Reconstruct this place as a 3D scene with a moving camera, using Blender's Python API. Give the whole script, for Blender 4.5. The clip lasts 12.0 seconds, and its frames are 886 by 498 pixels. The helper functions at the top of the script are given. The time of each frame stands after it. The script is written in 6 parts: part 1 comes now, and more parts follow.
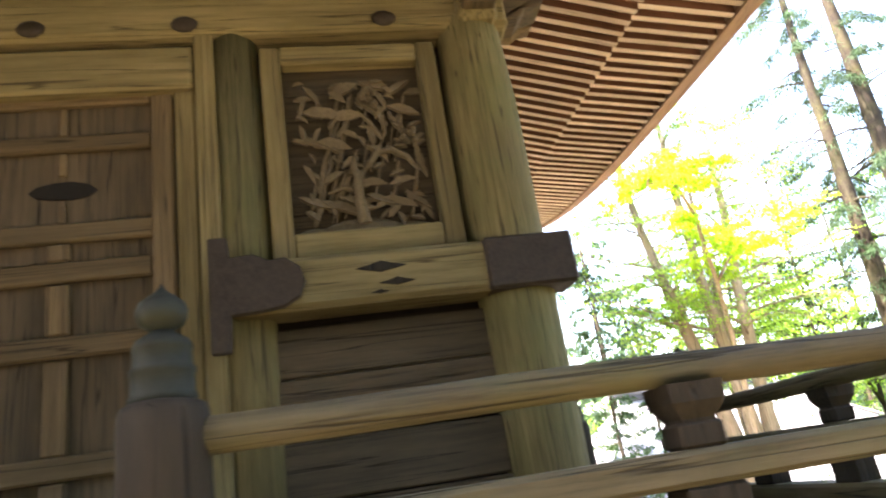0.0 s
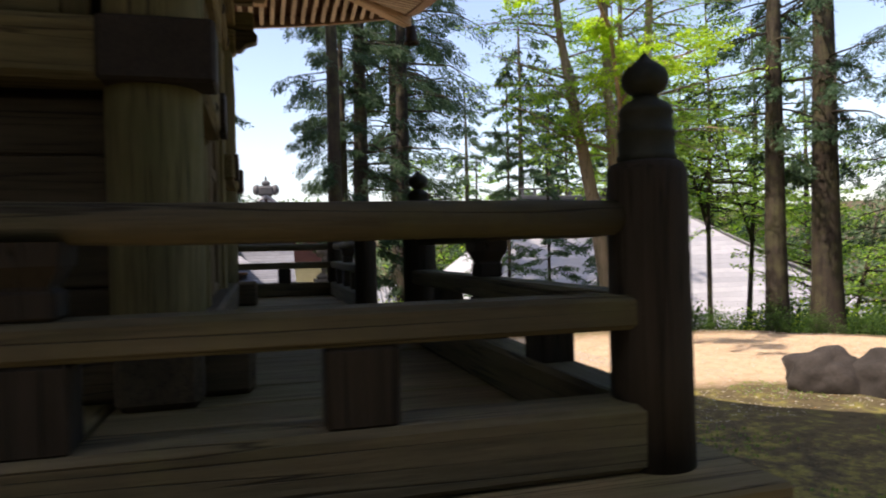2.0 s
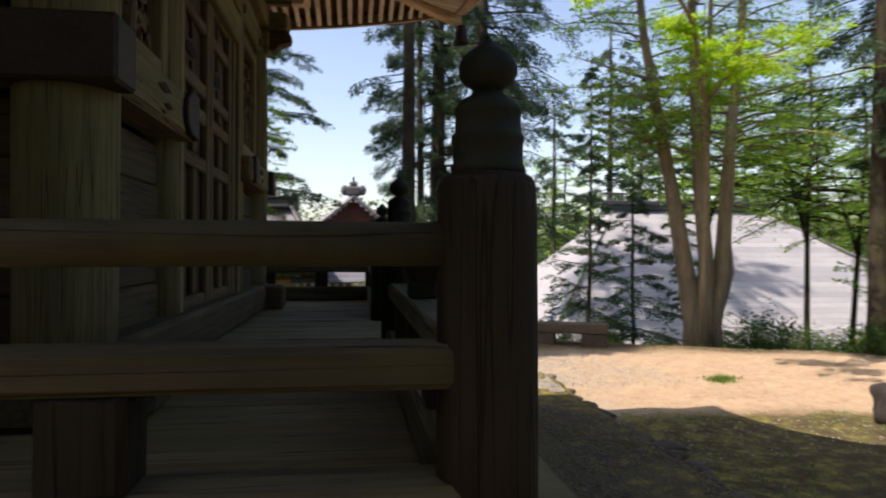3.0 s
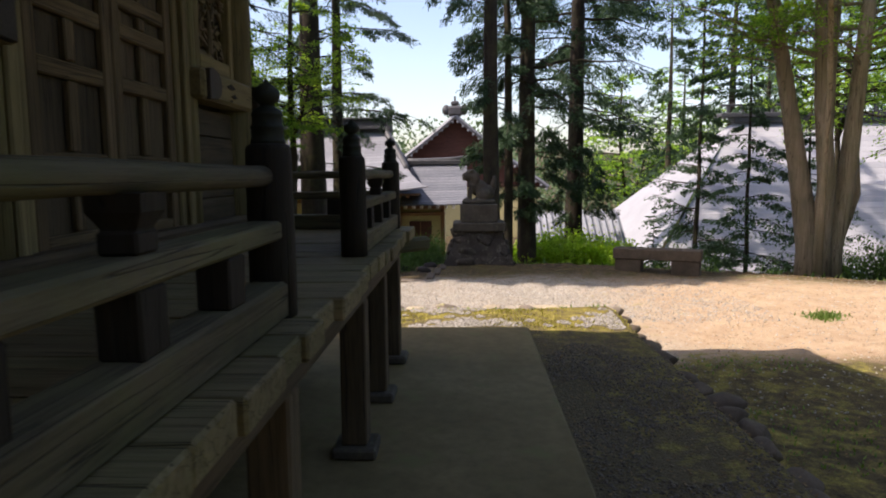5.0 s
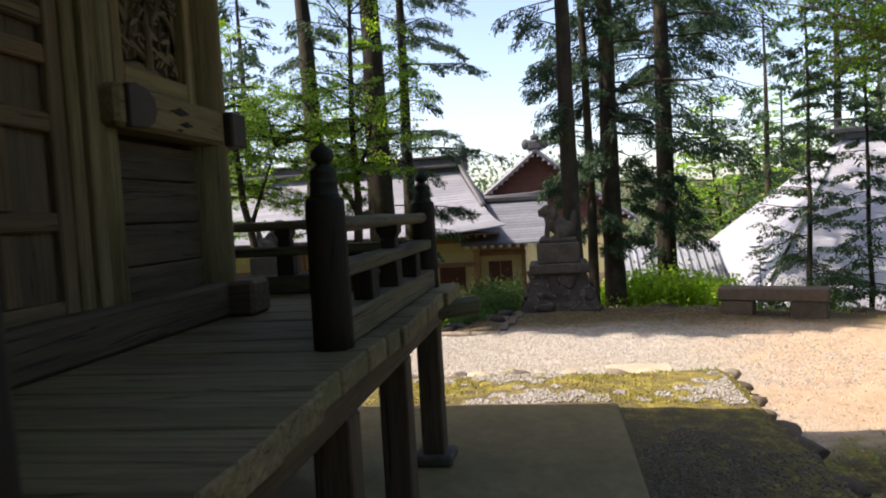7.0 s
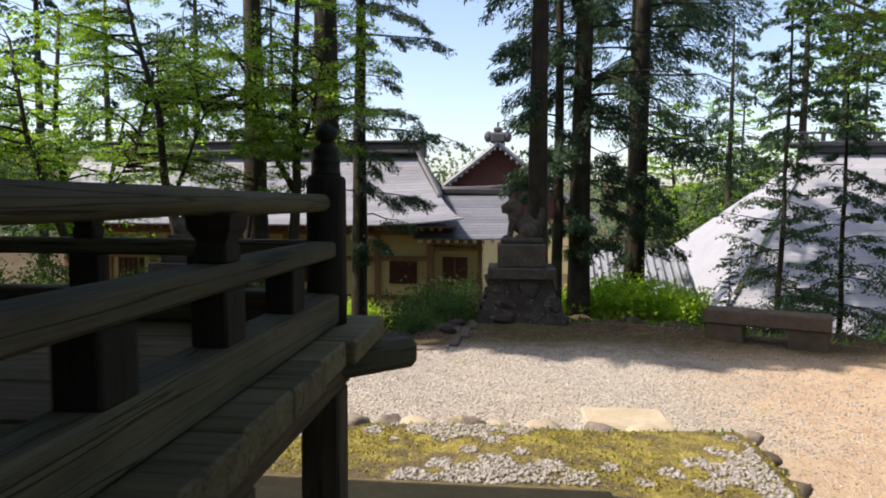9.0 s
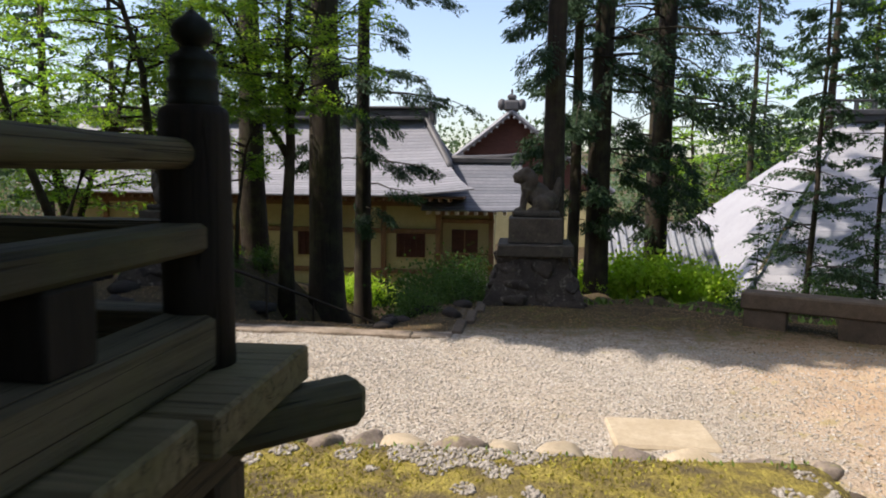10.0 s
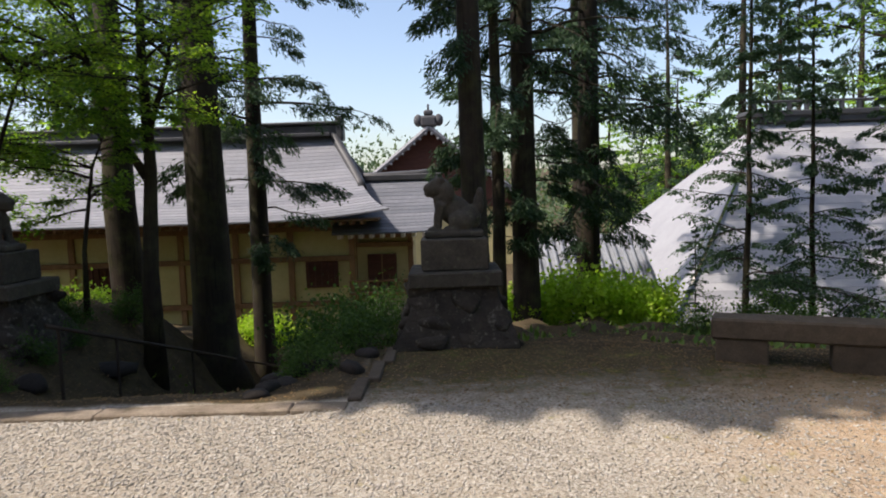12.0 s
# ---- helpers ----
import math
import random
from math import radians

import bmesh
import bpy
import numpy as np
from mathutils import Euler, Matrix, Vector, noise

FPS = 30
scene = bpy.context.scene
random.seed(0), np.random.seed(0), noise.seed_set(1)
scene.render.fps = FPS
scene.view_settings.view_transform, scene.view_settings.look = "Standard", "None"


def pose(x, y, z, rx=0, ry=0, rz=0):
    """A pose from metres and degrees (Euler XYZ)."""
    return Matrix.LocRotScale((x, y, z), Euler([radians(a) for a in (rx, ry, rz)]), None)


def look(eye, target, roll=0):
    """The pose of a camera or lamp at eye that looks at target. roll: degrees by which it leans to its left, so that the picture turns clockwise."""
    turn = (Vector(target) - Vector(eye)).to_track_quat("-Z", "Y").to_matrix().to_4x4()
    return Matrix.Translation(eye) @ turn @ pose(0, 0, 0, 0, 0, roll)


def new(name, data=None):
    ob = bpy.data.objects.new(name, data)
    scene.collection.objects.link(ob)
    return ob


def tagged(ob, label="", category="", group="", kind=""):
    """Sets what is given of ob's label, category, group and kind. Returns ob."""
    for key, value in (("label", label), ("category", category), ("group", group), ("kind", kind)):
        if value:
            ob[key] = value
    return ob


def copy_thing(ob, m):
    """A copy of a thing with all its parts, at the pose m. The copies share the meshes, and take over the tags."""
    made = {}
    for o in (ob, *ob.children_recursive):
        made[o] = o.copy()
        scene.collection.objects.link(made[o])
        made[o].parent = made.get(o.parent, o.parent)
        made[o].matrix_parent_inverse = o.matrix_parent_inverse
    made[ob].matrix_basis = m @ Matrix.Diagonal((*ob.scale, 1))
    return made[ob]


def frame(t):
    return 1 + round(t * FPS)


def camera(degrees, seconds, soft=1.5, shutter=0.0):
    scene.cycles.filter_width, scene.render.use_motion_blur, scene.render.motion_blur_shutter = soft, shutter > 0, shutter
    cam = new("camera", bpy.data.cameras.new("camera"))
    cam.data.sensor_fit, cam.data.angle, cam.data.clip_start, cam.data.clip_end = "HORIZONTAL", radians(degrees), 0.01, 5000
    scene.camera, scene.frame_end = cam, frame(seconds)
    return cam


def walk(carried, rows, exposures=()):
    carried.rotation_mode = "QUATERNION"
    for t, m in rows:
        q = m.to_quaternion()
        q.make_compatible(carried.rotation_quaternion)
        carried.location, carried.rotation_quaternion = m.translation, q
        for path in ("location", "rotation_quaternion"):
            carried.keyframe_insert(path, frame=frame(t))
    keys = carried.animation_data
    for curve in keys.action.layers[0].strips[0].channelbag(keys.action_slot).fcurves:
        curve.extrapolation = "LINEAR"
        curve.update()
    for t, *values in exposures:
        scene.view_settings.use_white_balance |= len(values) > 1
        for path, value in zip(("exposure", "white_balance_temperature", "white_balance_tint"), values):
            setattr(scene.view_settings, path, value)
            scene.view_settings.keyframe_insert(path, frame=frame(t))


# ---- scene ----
cam = camera(66.2, 12.0, soft=1.9, shutter=0.35)
PATH = [
    (0, (2.008, -1.098, 1.525), (2.373, 0.764, 2.158), -9.0),
    (0.5, (2.278, -1.107, 1.592), (2.694, 0.787, 2.083), -8.7),
    (1, (2.492, -1.173, 1.605), (2.86, 0.759, 1.965), -7.9),
    (1.5, (2.714, -1.113, 1.576), (3.137, 0.838, 1.69), -4.6),
    (2, (2.997, -1.019, 1.601), (3.52, 0.911, 1.601), -1.4),
    (2.5, (3.241, -0.943, 1.623), (3.901, 0.945, 1.587), 1.1),
    (3, (3.514, -0.871, 1.641), (3.779, 1.111, 1.65), 0.2),
    (3.2, (3.601, -0.806, 1.65), (3.8, 1.184, 1.637), 0.8),
    (4.8, (4.26, -0.255, 1.642), (4.216, 1.735, 1.445), -1.0),
    (5, (4.363, -0.188, 1.656), (4.294, 1.799, 1.434), -0.6),
    (5.5, (4.441, 0.05, 1.639), (4.304, 2.025, 1.361), -1.5),
    (6, (4.436, 0.466, 1.669), (4.071, 2.43, 1.564), -3.7),
    (6.5, (4.494, 0.818, 1.669), (4.204, 2.793, 1.541), -3.9),
    (7, (4.555, 1.238, 1.671), (4.234, 3.21, 1.567), -3.3),
    (7.5, (4.494, 1.727, 1.654), (4.244, 3.711, 1.589), -1.2),
    (7.7, (4.486, 1.868, 1.664), (4.294, 3.858, 1.603), -1.1),
    (9.5, (4.4, 3.683, 1.642), (4.193, 5.663, 1.457), 0.8),
    (10, (4.427, 4.247, 1.618), (4.199, 6.222, 1.398), 0.7),
    (10.5, (4.465, 4.771, 1.588), (4.275, 6.756, 1.428), -0.1),
    (11, (4.518, 5.284, 1.595), (4.497, 7.278, 1.445), -1.3),
    (11.5, (4.492, 5.751, 1.573), (4.472, 7.746, 1.425), -0.9),
    (12, (4.561, 6.319, 1.523), (4.547, 8.313, 1.361), -1.9),
]
EXPOSURES = [(0.0, 3.75, 7200, 18), (0.25, 3.35, 7200, 18), (0.5, 2.15, 7200, 19), (1.0, 1.12, 7300, 22), (1.5, 0.98, 7150, 21), (2.0, 1.0, 7100, 20), (2.5, 0.82, 7050, 19), (3.0, 0.7, 7100, 19), (5.0, 0.76, 6900, 20), (6.0, 1.05, 6900, 19), (7.5, 0.88, 6800, 18), (9.5, 0.65, 6700, 16), (12.0, 0.45, 6700, 15)]
walk(cam, [(t, look(eye, target, roll)) for t, eye, target, roll in PATH], EXPOSURES)

# ---- daylight ----
LIGHT = Vector((3.16, 0.85, -4.45)).normalized()
sun_data = bpy.data.lights.new("sun", "SUN")
sun_data.energy, sun_data.angle, sun_data.color = 4.4, radians(0.55), (1.0, 0.94, 0.85)
sun_ob = new("sun", sun_data)
sun_ob.matrix_world = look((-20, -8, 30), Vector((-20, -8, 30)) + LIGHT)
world = bpy.data.worlds.new("sky")
scene.world = world
world.use_nodes = True
sky_node = world.node_tree.nodes.new("ShaderNodeTexSky")
sky_node.sky_type, sky_node.sun_disc = "NISHITA", False
sky_node.sun_elevation = math.asin(-LIGHT.z)
sky_node.sun_rotation = math.atan2(-LIGHT.x, -LIGHT.y)
sky_node.air_density, sky_node.dust_density, sky_node.ozone_density = 1.0, 1.8, 1.0
world.node_tree.links.new(sky_node.outputs[0], world.node_tree.nodes["Background"].inputs[0])
world.node_tree.nodes["Background"].inputs[1].default_value = 0.165

# ---- materials ----
def material(name):
    m = bpy.data.materials.new(name)
    m.use_nodes = True
    return m, m.node_tree.nodes, m.node_tree.links, m.node_tree.nodes["Principled BSDF"]


def coords(nodes, links, scale, shift=True):
    """Object coordinates, stretched, moved by a random step per object."""
    tc, mp = nodes.new("ShaderNodeTexCoord"), nodes.new("ShaderNodeMapping")
    mp.inputs["Scale"].default_value = scale
    links.new(tc.outputs["Object"], mp.inputs["Vector"])
    if shift:
        info, mul = nodes.new("ShaderNodeObjectInfo"), nodes.new("ShaderNodeMath")
        mul.operation = "MULTIPLY"
        mul.inputs[1].default_value = 37.0
        links.new(info.outputs["Random"], mul.inputs[0])
        links.new(mul.outputs[0], mp.inputs["Location"])
    return mp.outputs[0]


def noise_node(nodes, links, vec, scale, detail=6.0, rough=0.6):
    n = nodes.new("ShaderNodeTexNoise")
    n.inputs["Scale"].default_value, n.inputs["Detail"].default_value, n.inputs["Roughness"].default_value = scale, detail, rough
    links.new(vec, n.inputs["Vector"])
    return n.outputs["Fac"]


def ramp(nodes, links, fac, stops):
    r = nodes.new("ShaderNodeValToRGB")
    el = r.color_ramp.elements
    while len(el) < len(stops):
        el.new(0.5)
    for e, (p, c) in zip(el, stops):
        e.position, e.color = p, (*c, 1.0) if len(c) == 3 else c
    links.new(fac, r.inputs[0])
    return r.outputs[0]


def blend(nodes, links, fac, a, b, mode="MIX"):
    n = nodes.new("ShaderNodeMix")
    n.data_type, n.blend_type = "RGBA", mode
    for sock, v in ((n.inputs[0], fac), (n.inputs[6], a), (n.inputs[7], b)):
        if isinstance(v, (int, float)):
            sock.default_value = v
        elif isinstance(v, tuple):
            sock.default_value = (*v, 1.0)
        else:
            links.new(v, sock)
    return n.outputs[2]


def bumped(nodes, links, bsdf, height, strength, distance=0.01):
    b = nodes.new("ShaderNodeBump")
    b.inputs["Strength"].default_value, b.inputs["Distance"].default_value = strength, distance
    links.new(height, b.inputs["Height"])
    links.new(b.outputs[0], bsdf.inputs["Normal"])


def wood(name, axis, dark, light, stain, rough=0.8, grain=45.0, moss=0.0, bump=0.5):
    """Weathered timber with the grain along one axis, stains and knots."""
    m, nodes, links, bsdf = material(name)
    sc = [grain, grain, grain]
    sc["xyz".index(axis)] = grain * 0.045
    v = coords(nodes, links, sc)
    g = noise_node(nodes, links, v, 1.0, 8.0, 0.7)
    sc2 = [5.0, 5.0, 5.0]
    sc2["xyz".index(axis)] = 1.1
    v2 = coords(nodes, links, sc2)
    st = noise_node(nodes, links, v2, 1.0, 5.0, 0.65)
    col = ramp(nodes, links, g, [(0.28, dark), (0.52, light), (0.78, tuple(min(1, c * 1.25) for c in light))])
    mask = ramp(nodes, links, st, [(0.38, (0, 0, 0)), (0.68, (1, 1, 1))])
    col = blend(nodes, links, mask, col, stain)
    if moss:
        v3 = coords(nodes, links, (2.2, 2.2, 2.2))
        mm = ramp(nodes, links, noise_node(nodes, links, v3, 1.0, 7.0, 0.7), [(0.45, (0, 0, 0)), (0.7, (moss, moss, moss))])
        col = blend(nodes, links, mm, col, (0.13, 0.14, 0.05))
    sc4 = [grain * 0.55] * 3
    sc4["xyz".index(axis)] = grain * 0.012
    ck = noise_node(nodes, links, coords(nodes, links, sc4), 1.0, 2.0, 0.5)
    crack = ramp(nodes, links, ck, [(0.485, (0, 0, 0)), (0.5, (0.8, 0.8, 0.8)), (0.515, (0, 0, 0))])
    col = blend(nodes, links, crack, col, tuple(q * 0.35 for q in dark))
    info = nodes.new("ShaderNodeObjectInfo")
    vary = ramp(nodes, links, info.outputs["Random"], [(0.0, (0.78, 0.76, 0.74)), (1.0, (1.1, 1.08, 1.05))])
    col = blend(nodes, links, 1.0, col, vary, "MULTIPLY")
    links.new(col, bsdf.inputs["Base Color"])
    bsdf.inputs["Roughness"].default_value = rough
    bsdf.inputs["Specular IOR Level"].default_value = 0.25
    sunk = nodes.new("ShaderNodeMath")
    sunk.operation = "SUBTRACT"
    links.new(g, sunk.inputs[0])
    links.new(crack, sunk.inputs[1])
    bumped(nodes, links, bsdf, sunk.outputs[0], bump, 0.006)
    return m


def mineral(name, a, b, c, scale, rough=0.85, bump=0.5, dist=0.02, spot=None, shift=True, metal=0.0):
    """Stone, soil, plaster or old metal: two colours at two scales, with spots of a third."""
    m, nodes, links, bsdf = material(name)
    v = coords(nodes, links, (1, 1, 1), shift)
    big = noise_node(nodes, links, v, scale, 6.0, 0.65)
    fine = noise_node(nodes, links, v, scale * 9.0, 8.0, 0.75)
    col = ramp(nodes, links, big, [(0.3, a), (0.68, b)])
    mk = ramp(nodes, links, fine, [(0.42, (0, 0, 0)), (0.75, (0.8, 0.8, 0.8))])
    col = blend(nodes, links, mk, col, c)
    if spot:
        mk2 = ramp(nodes, links, noise_node(nodes, links, v, scale * 2.6, 5.0, 0.7), [(0.56, (0, 0, 0)), (0.66, (0.85, 0.85, 0.85))])
        col = blend(nodes, links, mk2, col, spot)
    info = nodes.new("ShaderNodeObjectInfo")
    vary = ramp(nodes, links, info.outputs["Random"], [(0.0, (0.82, 0.82, 0.82)), (1.0, (1.12, 1.1, 1.08))])
    col = blend(nodes, links, 1.0, col, vary, "MULTIPLY")
    links.new(col, bsdf.inputs["Base Color"])
    bsdf.inputs["Roughness"].default_value, bsdf.inputs["Metallic"].default_value = rough, metal
    bsdf.inputs["Specular IOR Level"].default_value = 0.3
    bumped(nodes, links, bsdf, fine, bump, dist)
    return m


def leafy(name, a, b, through_light=0.4):
    """Leaves: colour varies leaf by leaf, with light passing through."""
    m, nodes, links, bsdf = material(name)
    geo = nodes.new("ShaderNodeNewGeometry")
    col = ramp(nodes, links, geo.outputs["Random Per Island"], [(0.0, a), (0.6, tuple((p + q) / 2 for p, q in zip(a, b))), (1.0, b)])
    info = nodes.new("ShaderNodeObjectInfo")
    vary = ramp(nodes, links, info.outputs["Random"], [(0.0, (0.8, 0.85, 0.8)), (1.0, (1.1, 1.08, 1.0))])
    col = blend(nodes, links, 1.0, col, vary, "MULTIPLY")
    links.new(col, bsdf.inputs["Base Color"])
    bsdf.inputs["Roughness"].default_value = 0.55
    bsdf.inputs["Specular IOR Level"].default_value = 0.25
    tr, mix, out = nodes.new("ShaderNodeBsdfTranslucent"), nodes.new("ShaderNodeMixShader"), nodes["Material Output"]
    warm = blend(nodes, links, 1.0, col, (1.5, 1.6, 0.7), "MULTIPLY")
    links.new(warm, tr.inputs["Color"])
    mix.inputs[0].default_value = through_light
    links.new(bsdf.outputs[0], mix.inputs[1])
    links.new(tr.outputs[0], mix.inputs[2])
    links.new(mix.outputs[0], out.inputs["Surface"])
    return m


OLD = dict(dark=(0.031, 0.022, 0.013), light=(0.12, 0.089, 0.052), stain=(0.058, 0.045, 0.026))
WOOD = {a: wood("weathered_timber_" + a, a, **OLD) for a in "xyz"}
COLUMN = wood("column_timber", "z", (0.058, 0.049, 0.022), (0.235, 0.19, 0.085), (0.13, 0.11, 0.047), moss=0.6, grain=60.0, bump=0.6)
DOOR = {a: wood("door_timber_" + a, a, (0.05, 0.034, 0.018), (0.18, 0.128, 0.066), (0.1, 0.073, 0.037)) for a in "xyz"}
GREY = dict(dark=(0.03, 0.025, 0.015), light=(0.128, 0.108, 0.064), stain=(0.064, 0.059, 0.034))
RAIL = {a: wood("grey_rail_timber_" + a, a, **GREY, moss=0.5, bump=0.7) for a in "xyz"}
PALE = {a: wood("pale_timber_" + a, a, (0.085, 0.065, 0.03), (0.255, 0.205, 0.095), (0.15, 0.12, 0.052)) for a in "xyz"}
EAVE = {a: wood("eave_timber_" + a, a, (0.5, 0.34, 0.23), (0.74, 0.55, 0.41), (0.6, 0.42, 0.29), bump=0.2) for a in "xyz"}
# rafter pair: pale tone paints ground bounce light, red-brown paints shaded flanks
GROUND_LIT = wood("ground_lit_rafter", "x", (0.62, 0.49, 0.4), (0.82, 0.7, 0.6), (0.72, 0.58, 0.48), bump=0.2)
SHADED_RED = wood("shaded_red_brown", "x", (0.1, 0.042, 0.026), (0.23, 0.11, 0.07), (0.15, 0.068, 0.042), bump=0.2)
FASCIA = wood("faded_fascia", "y", (0.26, 0.16, 0.11), (0.46, 0.32, 0.24), (0.34, 0.23, 0.17), bump=0.2)
BOARDS = {a: wood("veranda_board_" + a, a, (0.07, 0.055, 0.026), (0.225, 0.18, 0.095), (0.125, 0.104, 0.05), moss=0.6, bump=0.8) for a in "xyz"}
NEWEL = wood("newel_timber", "z", (0.01, 0.008, 0.005), (0.032, 0.025, 0.017), (0.018, 0.015, 0.01), bump=0.6)
DARK = mineral("dark_iron", (0.035, 0.027, 0.02), (0.06, 0.045, 0.032), (0.08, 0.06, 0.045), 8.0, 0.65, 0.3, 0.004, metal=0.3)
BRONZE = mineral("green_bronze", (0.013, 0.017, 0.012), (0.03, 0.035, 0.023), (0.017, 0.016, 0.01), 14.0, 0.7, 0.25, 0.003, metal=0.15)
CARVED = mineral("carved_wood", (0.12, 0.092, 0.052), (0.2, 0.155, 0.09), (0.085, 0.066, 0.038), 9.0, 0.8, 0.4, 0.005)
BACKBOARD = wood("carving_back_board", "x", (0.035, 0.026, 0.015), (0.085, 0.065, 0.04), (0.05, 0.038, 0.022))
# near-black timber; above the rafters it paints the shade of the eave gaps
SHADE_BOARD = wood("shade_dark_board", "x", (0.016, 0.011, 0.007), (0.04, 0.028, 0.017), (0.024, 0.018, 0.011))
CONCRETE = mineral("old_concrete", (0.122, 0.094, 0.04), (0.2, 0.156, 0.074), (0.088, 0.074, 0.032), 1.1, 0.9, 0.5, 0.006, spot=(0.14, 0.13, 0.05), shift=False)
GRANITE = mineral("grey_granite", (0.05, 0.043, 0.033), (0.11, 0.096, 0.074), (0.03, 0.026, 0.02), 5.0, 0.85, 0.6, 0.01, spot=(0.11, 0.11, 0.07))
FIELD = mineral("field_stone", (0.13, 0.105, 0.085), (0.3, 0.25, 0.2), (0.08, 0.065, 0.055), 6.0, 0.85, 0.6, 0.012, spot=(0.3, 0.28, 0.12))
REDSTONE = mineral("brown_stone", (0.085, 0.066, 0.046), (0.145, 0.113, 0.08), (0.06, 0.047, 0.034), 6.0, 0.9, 0.5, 0.01)
SLABSTONE = mineral("pale_slab", (0.34, 0.28, 0.185), (0.46, 0.39, 0.28), (0.28, 0.235, 0.165), 4.0, 0.85, 0.3, 0.005)
PEBBLE = mineral("pebbles", (0.3, 0.28, 0.24), (0.46, 0.43, 0.37), (0.22, 0.2, 0.17), 30.0, 0.85, 0.3, 0.004)
BARK = wood("cedar_bark", "z", (0.013, 0.01, 0.007), (0.042, 0.031, 0.022), (0.027, 0.022, 0.015), grain=26.0, moss=0.35, bump=1.0)
PALEBARK = wood("pale_bark", "z", (0.14, 0.105, 0.07), (0.36, 0.28, 0.19), (0.23, 0.19, 0.12), grain=14.0, moss=0.3, bump=0.6)
MAPLE_LEAF = leafy("maple_leaf", (0.09, 0.19, 0.035), (0.3, 0.45, 0.075), 0.58)
CEDAR_LEAF = leafy("cedar_leaf", (0.02, 0.05, 0.025), (0.055, 0.1, 0.045), 0.25)
YOUNG_LEAF = leafy("young_conifer_leaf", (0.028, 0.062, 0.034), (0.07, 0.118, 0.062), 0.3)
SHRUB_LEAF = leafy("bright_shrub_leaf", (0.26, 0.4, 0.04), (0.5, 0.62, 0.1), 0.55)
BUSH_LEAF = leafy("green_shrub_leaf", (0.04, 0.085, 0.025), (0.1, 0.175, 0.045), 0.4)
SHADY_LEAF = leafy("shaded_maple_leaf", (0.09, 0.18, 0.026), (0.32, 0.44, 0.06), 0.62)
LIME_LEAF = leafy("lime_maple_leaf", (0.2, 0.33, 0.03), (0.42, 0.55, 0.06), 0.6)
# leaf green muted towards blue, painting the haze of distance
HAZE_LEAF = leafy("hazy_far_leaf", (0.06, 0.1, 0.06), (0.15, 0.21, 0.12), 0.3)
GRASS = leafy("grass_blade", (0.08, 0.15, 0.03), (0.2, 0.28, 0.07), 0.3)
DRY = leafy("dry_leaf", (0.12, 0.07, 0.03), (0.3, 0.18, 0.08), 0.1)
PALEROOF = mineral("pale_roof_sheet", (0.29, 0.295, 0.312), (0.36, 0.365, 0.383), (0.265, 0.27, 0.283), 0.8, 0.6, 0.1, 0.01)
WINGROOF = mineral("slate_grey_sheet", (0.13, 0.14, 0.165), (0.19, 0.2, 0.23), (0.11, 0.12, 0.14), 0.8, 0.5, 0.1, 0.01)
ROOF = mineral("grey_roof_sheet", (0.2, 0.207, 0.23), (0.26, 0.268, 0.295), (0.175, 0.18, 0.2), 0.8, 0.5, 0.1, 0.01)
DARKROOF = mineral("dark_tile", (0.05, 0.052, 0.056), (0.09, 0.09, 0.095), (0.06, 0.06, 0.065), 2.0, 0.5, 0.2, 0.01)
CREAM = mineral("cream_plaster", (0.46, 0.4, 0.19), (0.56, 0.49, 0.26), (0.42, 0.36, 0.17), 1.2, 0.9, 0.1, 0.004)
WHITE = mineral("white_plaster", (0.66, 0.62, 0.52), (0.74, 0.7, 0.62), (0.6, 0.56, 0.46), 1.0, 0.9, 0.1, 0.004)
BROWN = wood("house_timber", "z", (0.14, 0.08, 0.045), (0.27, 0.16, 0.09), (0.19, 0.11, 0.06), bump=0.2)
REDWOOD = wood("red_brown_board", "x", (0.05, 0.02, 0.017), (0.095, 0.04, 0.031), (0.065, 0.028, 0.022), bump=0.2)
TINROOF = mineral("blue_grey_tile", (0.2, 0.22, 0.25), (0.3, 0.32, 0.35), (0.16, 0.17, 0.19), 3.0, 0.55, 0.2, 0.01)

# ---- mesh helpers ----
def part(name, bm, mat, parent=None, label="", smooth=False, place=None):
    me = bpy.data.meshes.new(name)
    bm.normal_update()
    bm.to_mesh(me)
    bm.free()
    me.materials.append(mat)
    if smooth:
        me.polygons.foreach_set("use_smooth", [True] * len(me.polygons))
    ob = new(name, me)
    ob.parent = parent
    if place is not None:
        ob.matrix_basis = place
    return tagged(ob, label)


def again(name, ob, parent, place):
    """One more object on the mesh of ob."""
    o = new(name, ob.data)
    o.parent, o.matrix_basis = parent, place
    return o


def thing(name, label, category, at=(0, 0, 0), turn=0.0, group="", kind=""):
    e = new(name)
    e.empty_display_size = 0.1
    e.matrix_basis = pose(*at, 0, 0, turn)
    return tagged(e, label, category, group, kind)


def box(lo, hi, bev=0.006, bm=None, m=None):
    """A bevelled block between two corners."""
    bm2 = bmesh.new()
    c, s = [(a + b) / 2 for a, b in zip(lo, hi)], [abs(b - a) for a, b in zip(lo, hi)]
    bmesh.ops.create_cube(bm2, size=1.0, matrix=Matrix.Translation(c) @ Matrix.Diagonal((*s, 1)))
    if bev:
        bmesh.ops.bevel(bm2, geom=bm2.edges[:], offset=min(bev, min(s) * 0.3), segments=1, affect="EDGES")
    return merge(bm, bm2, m)


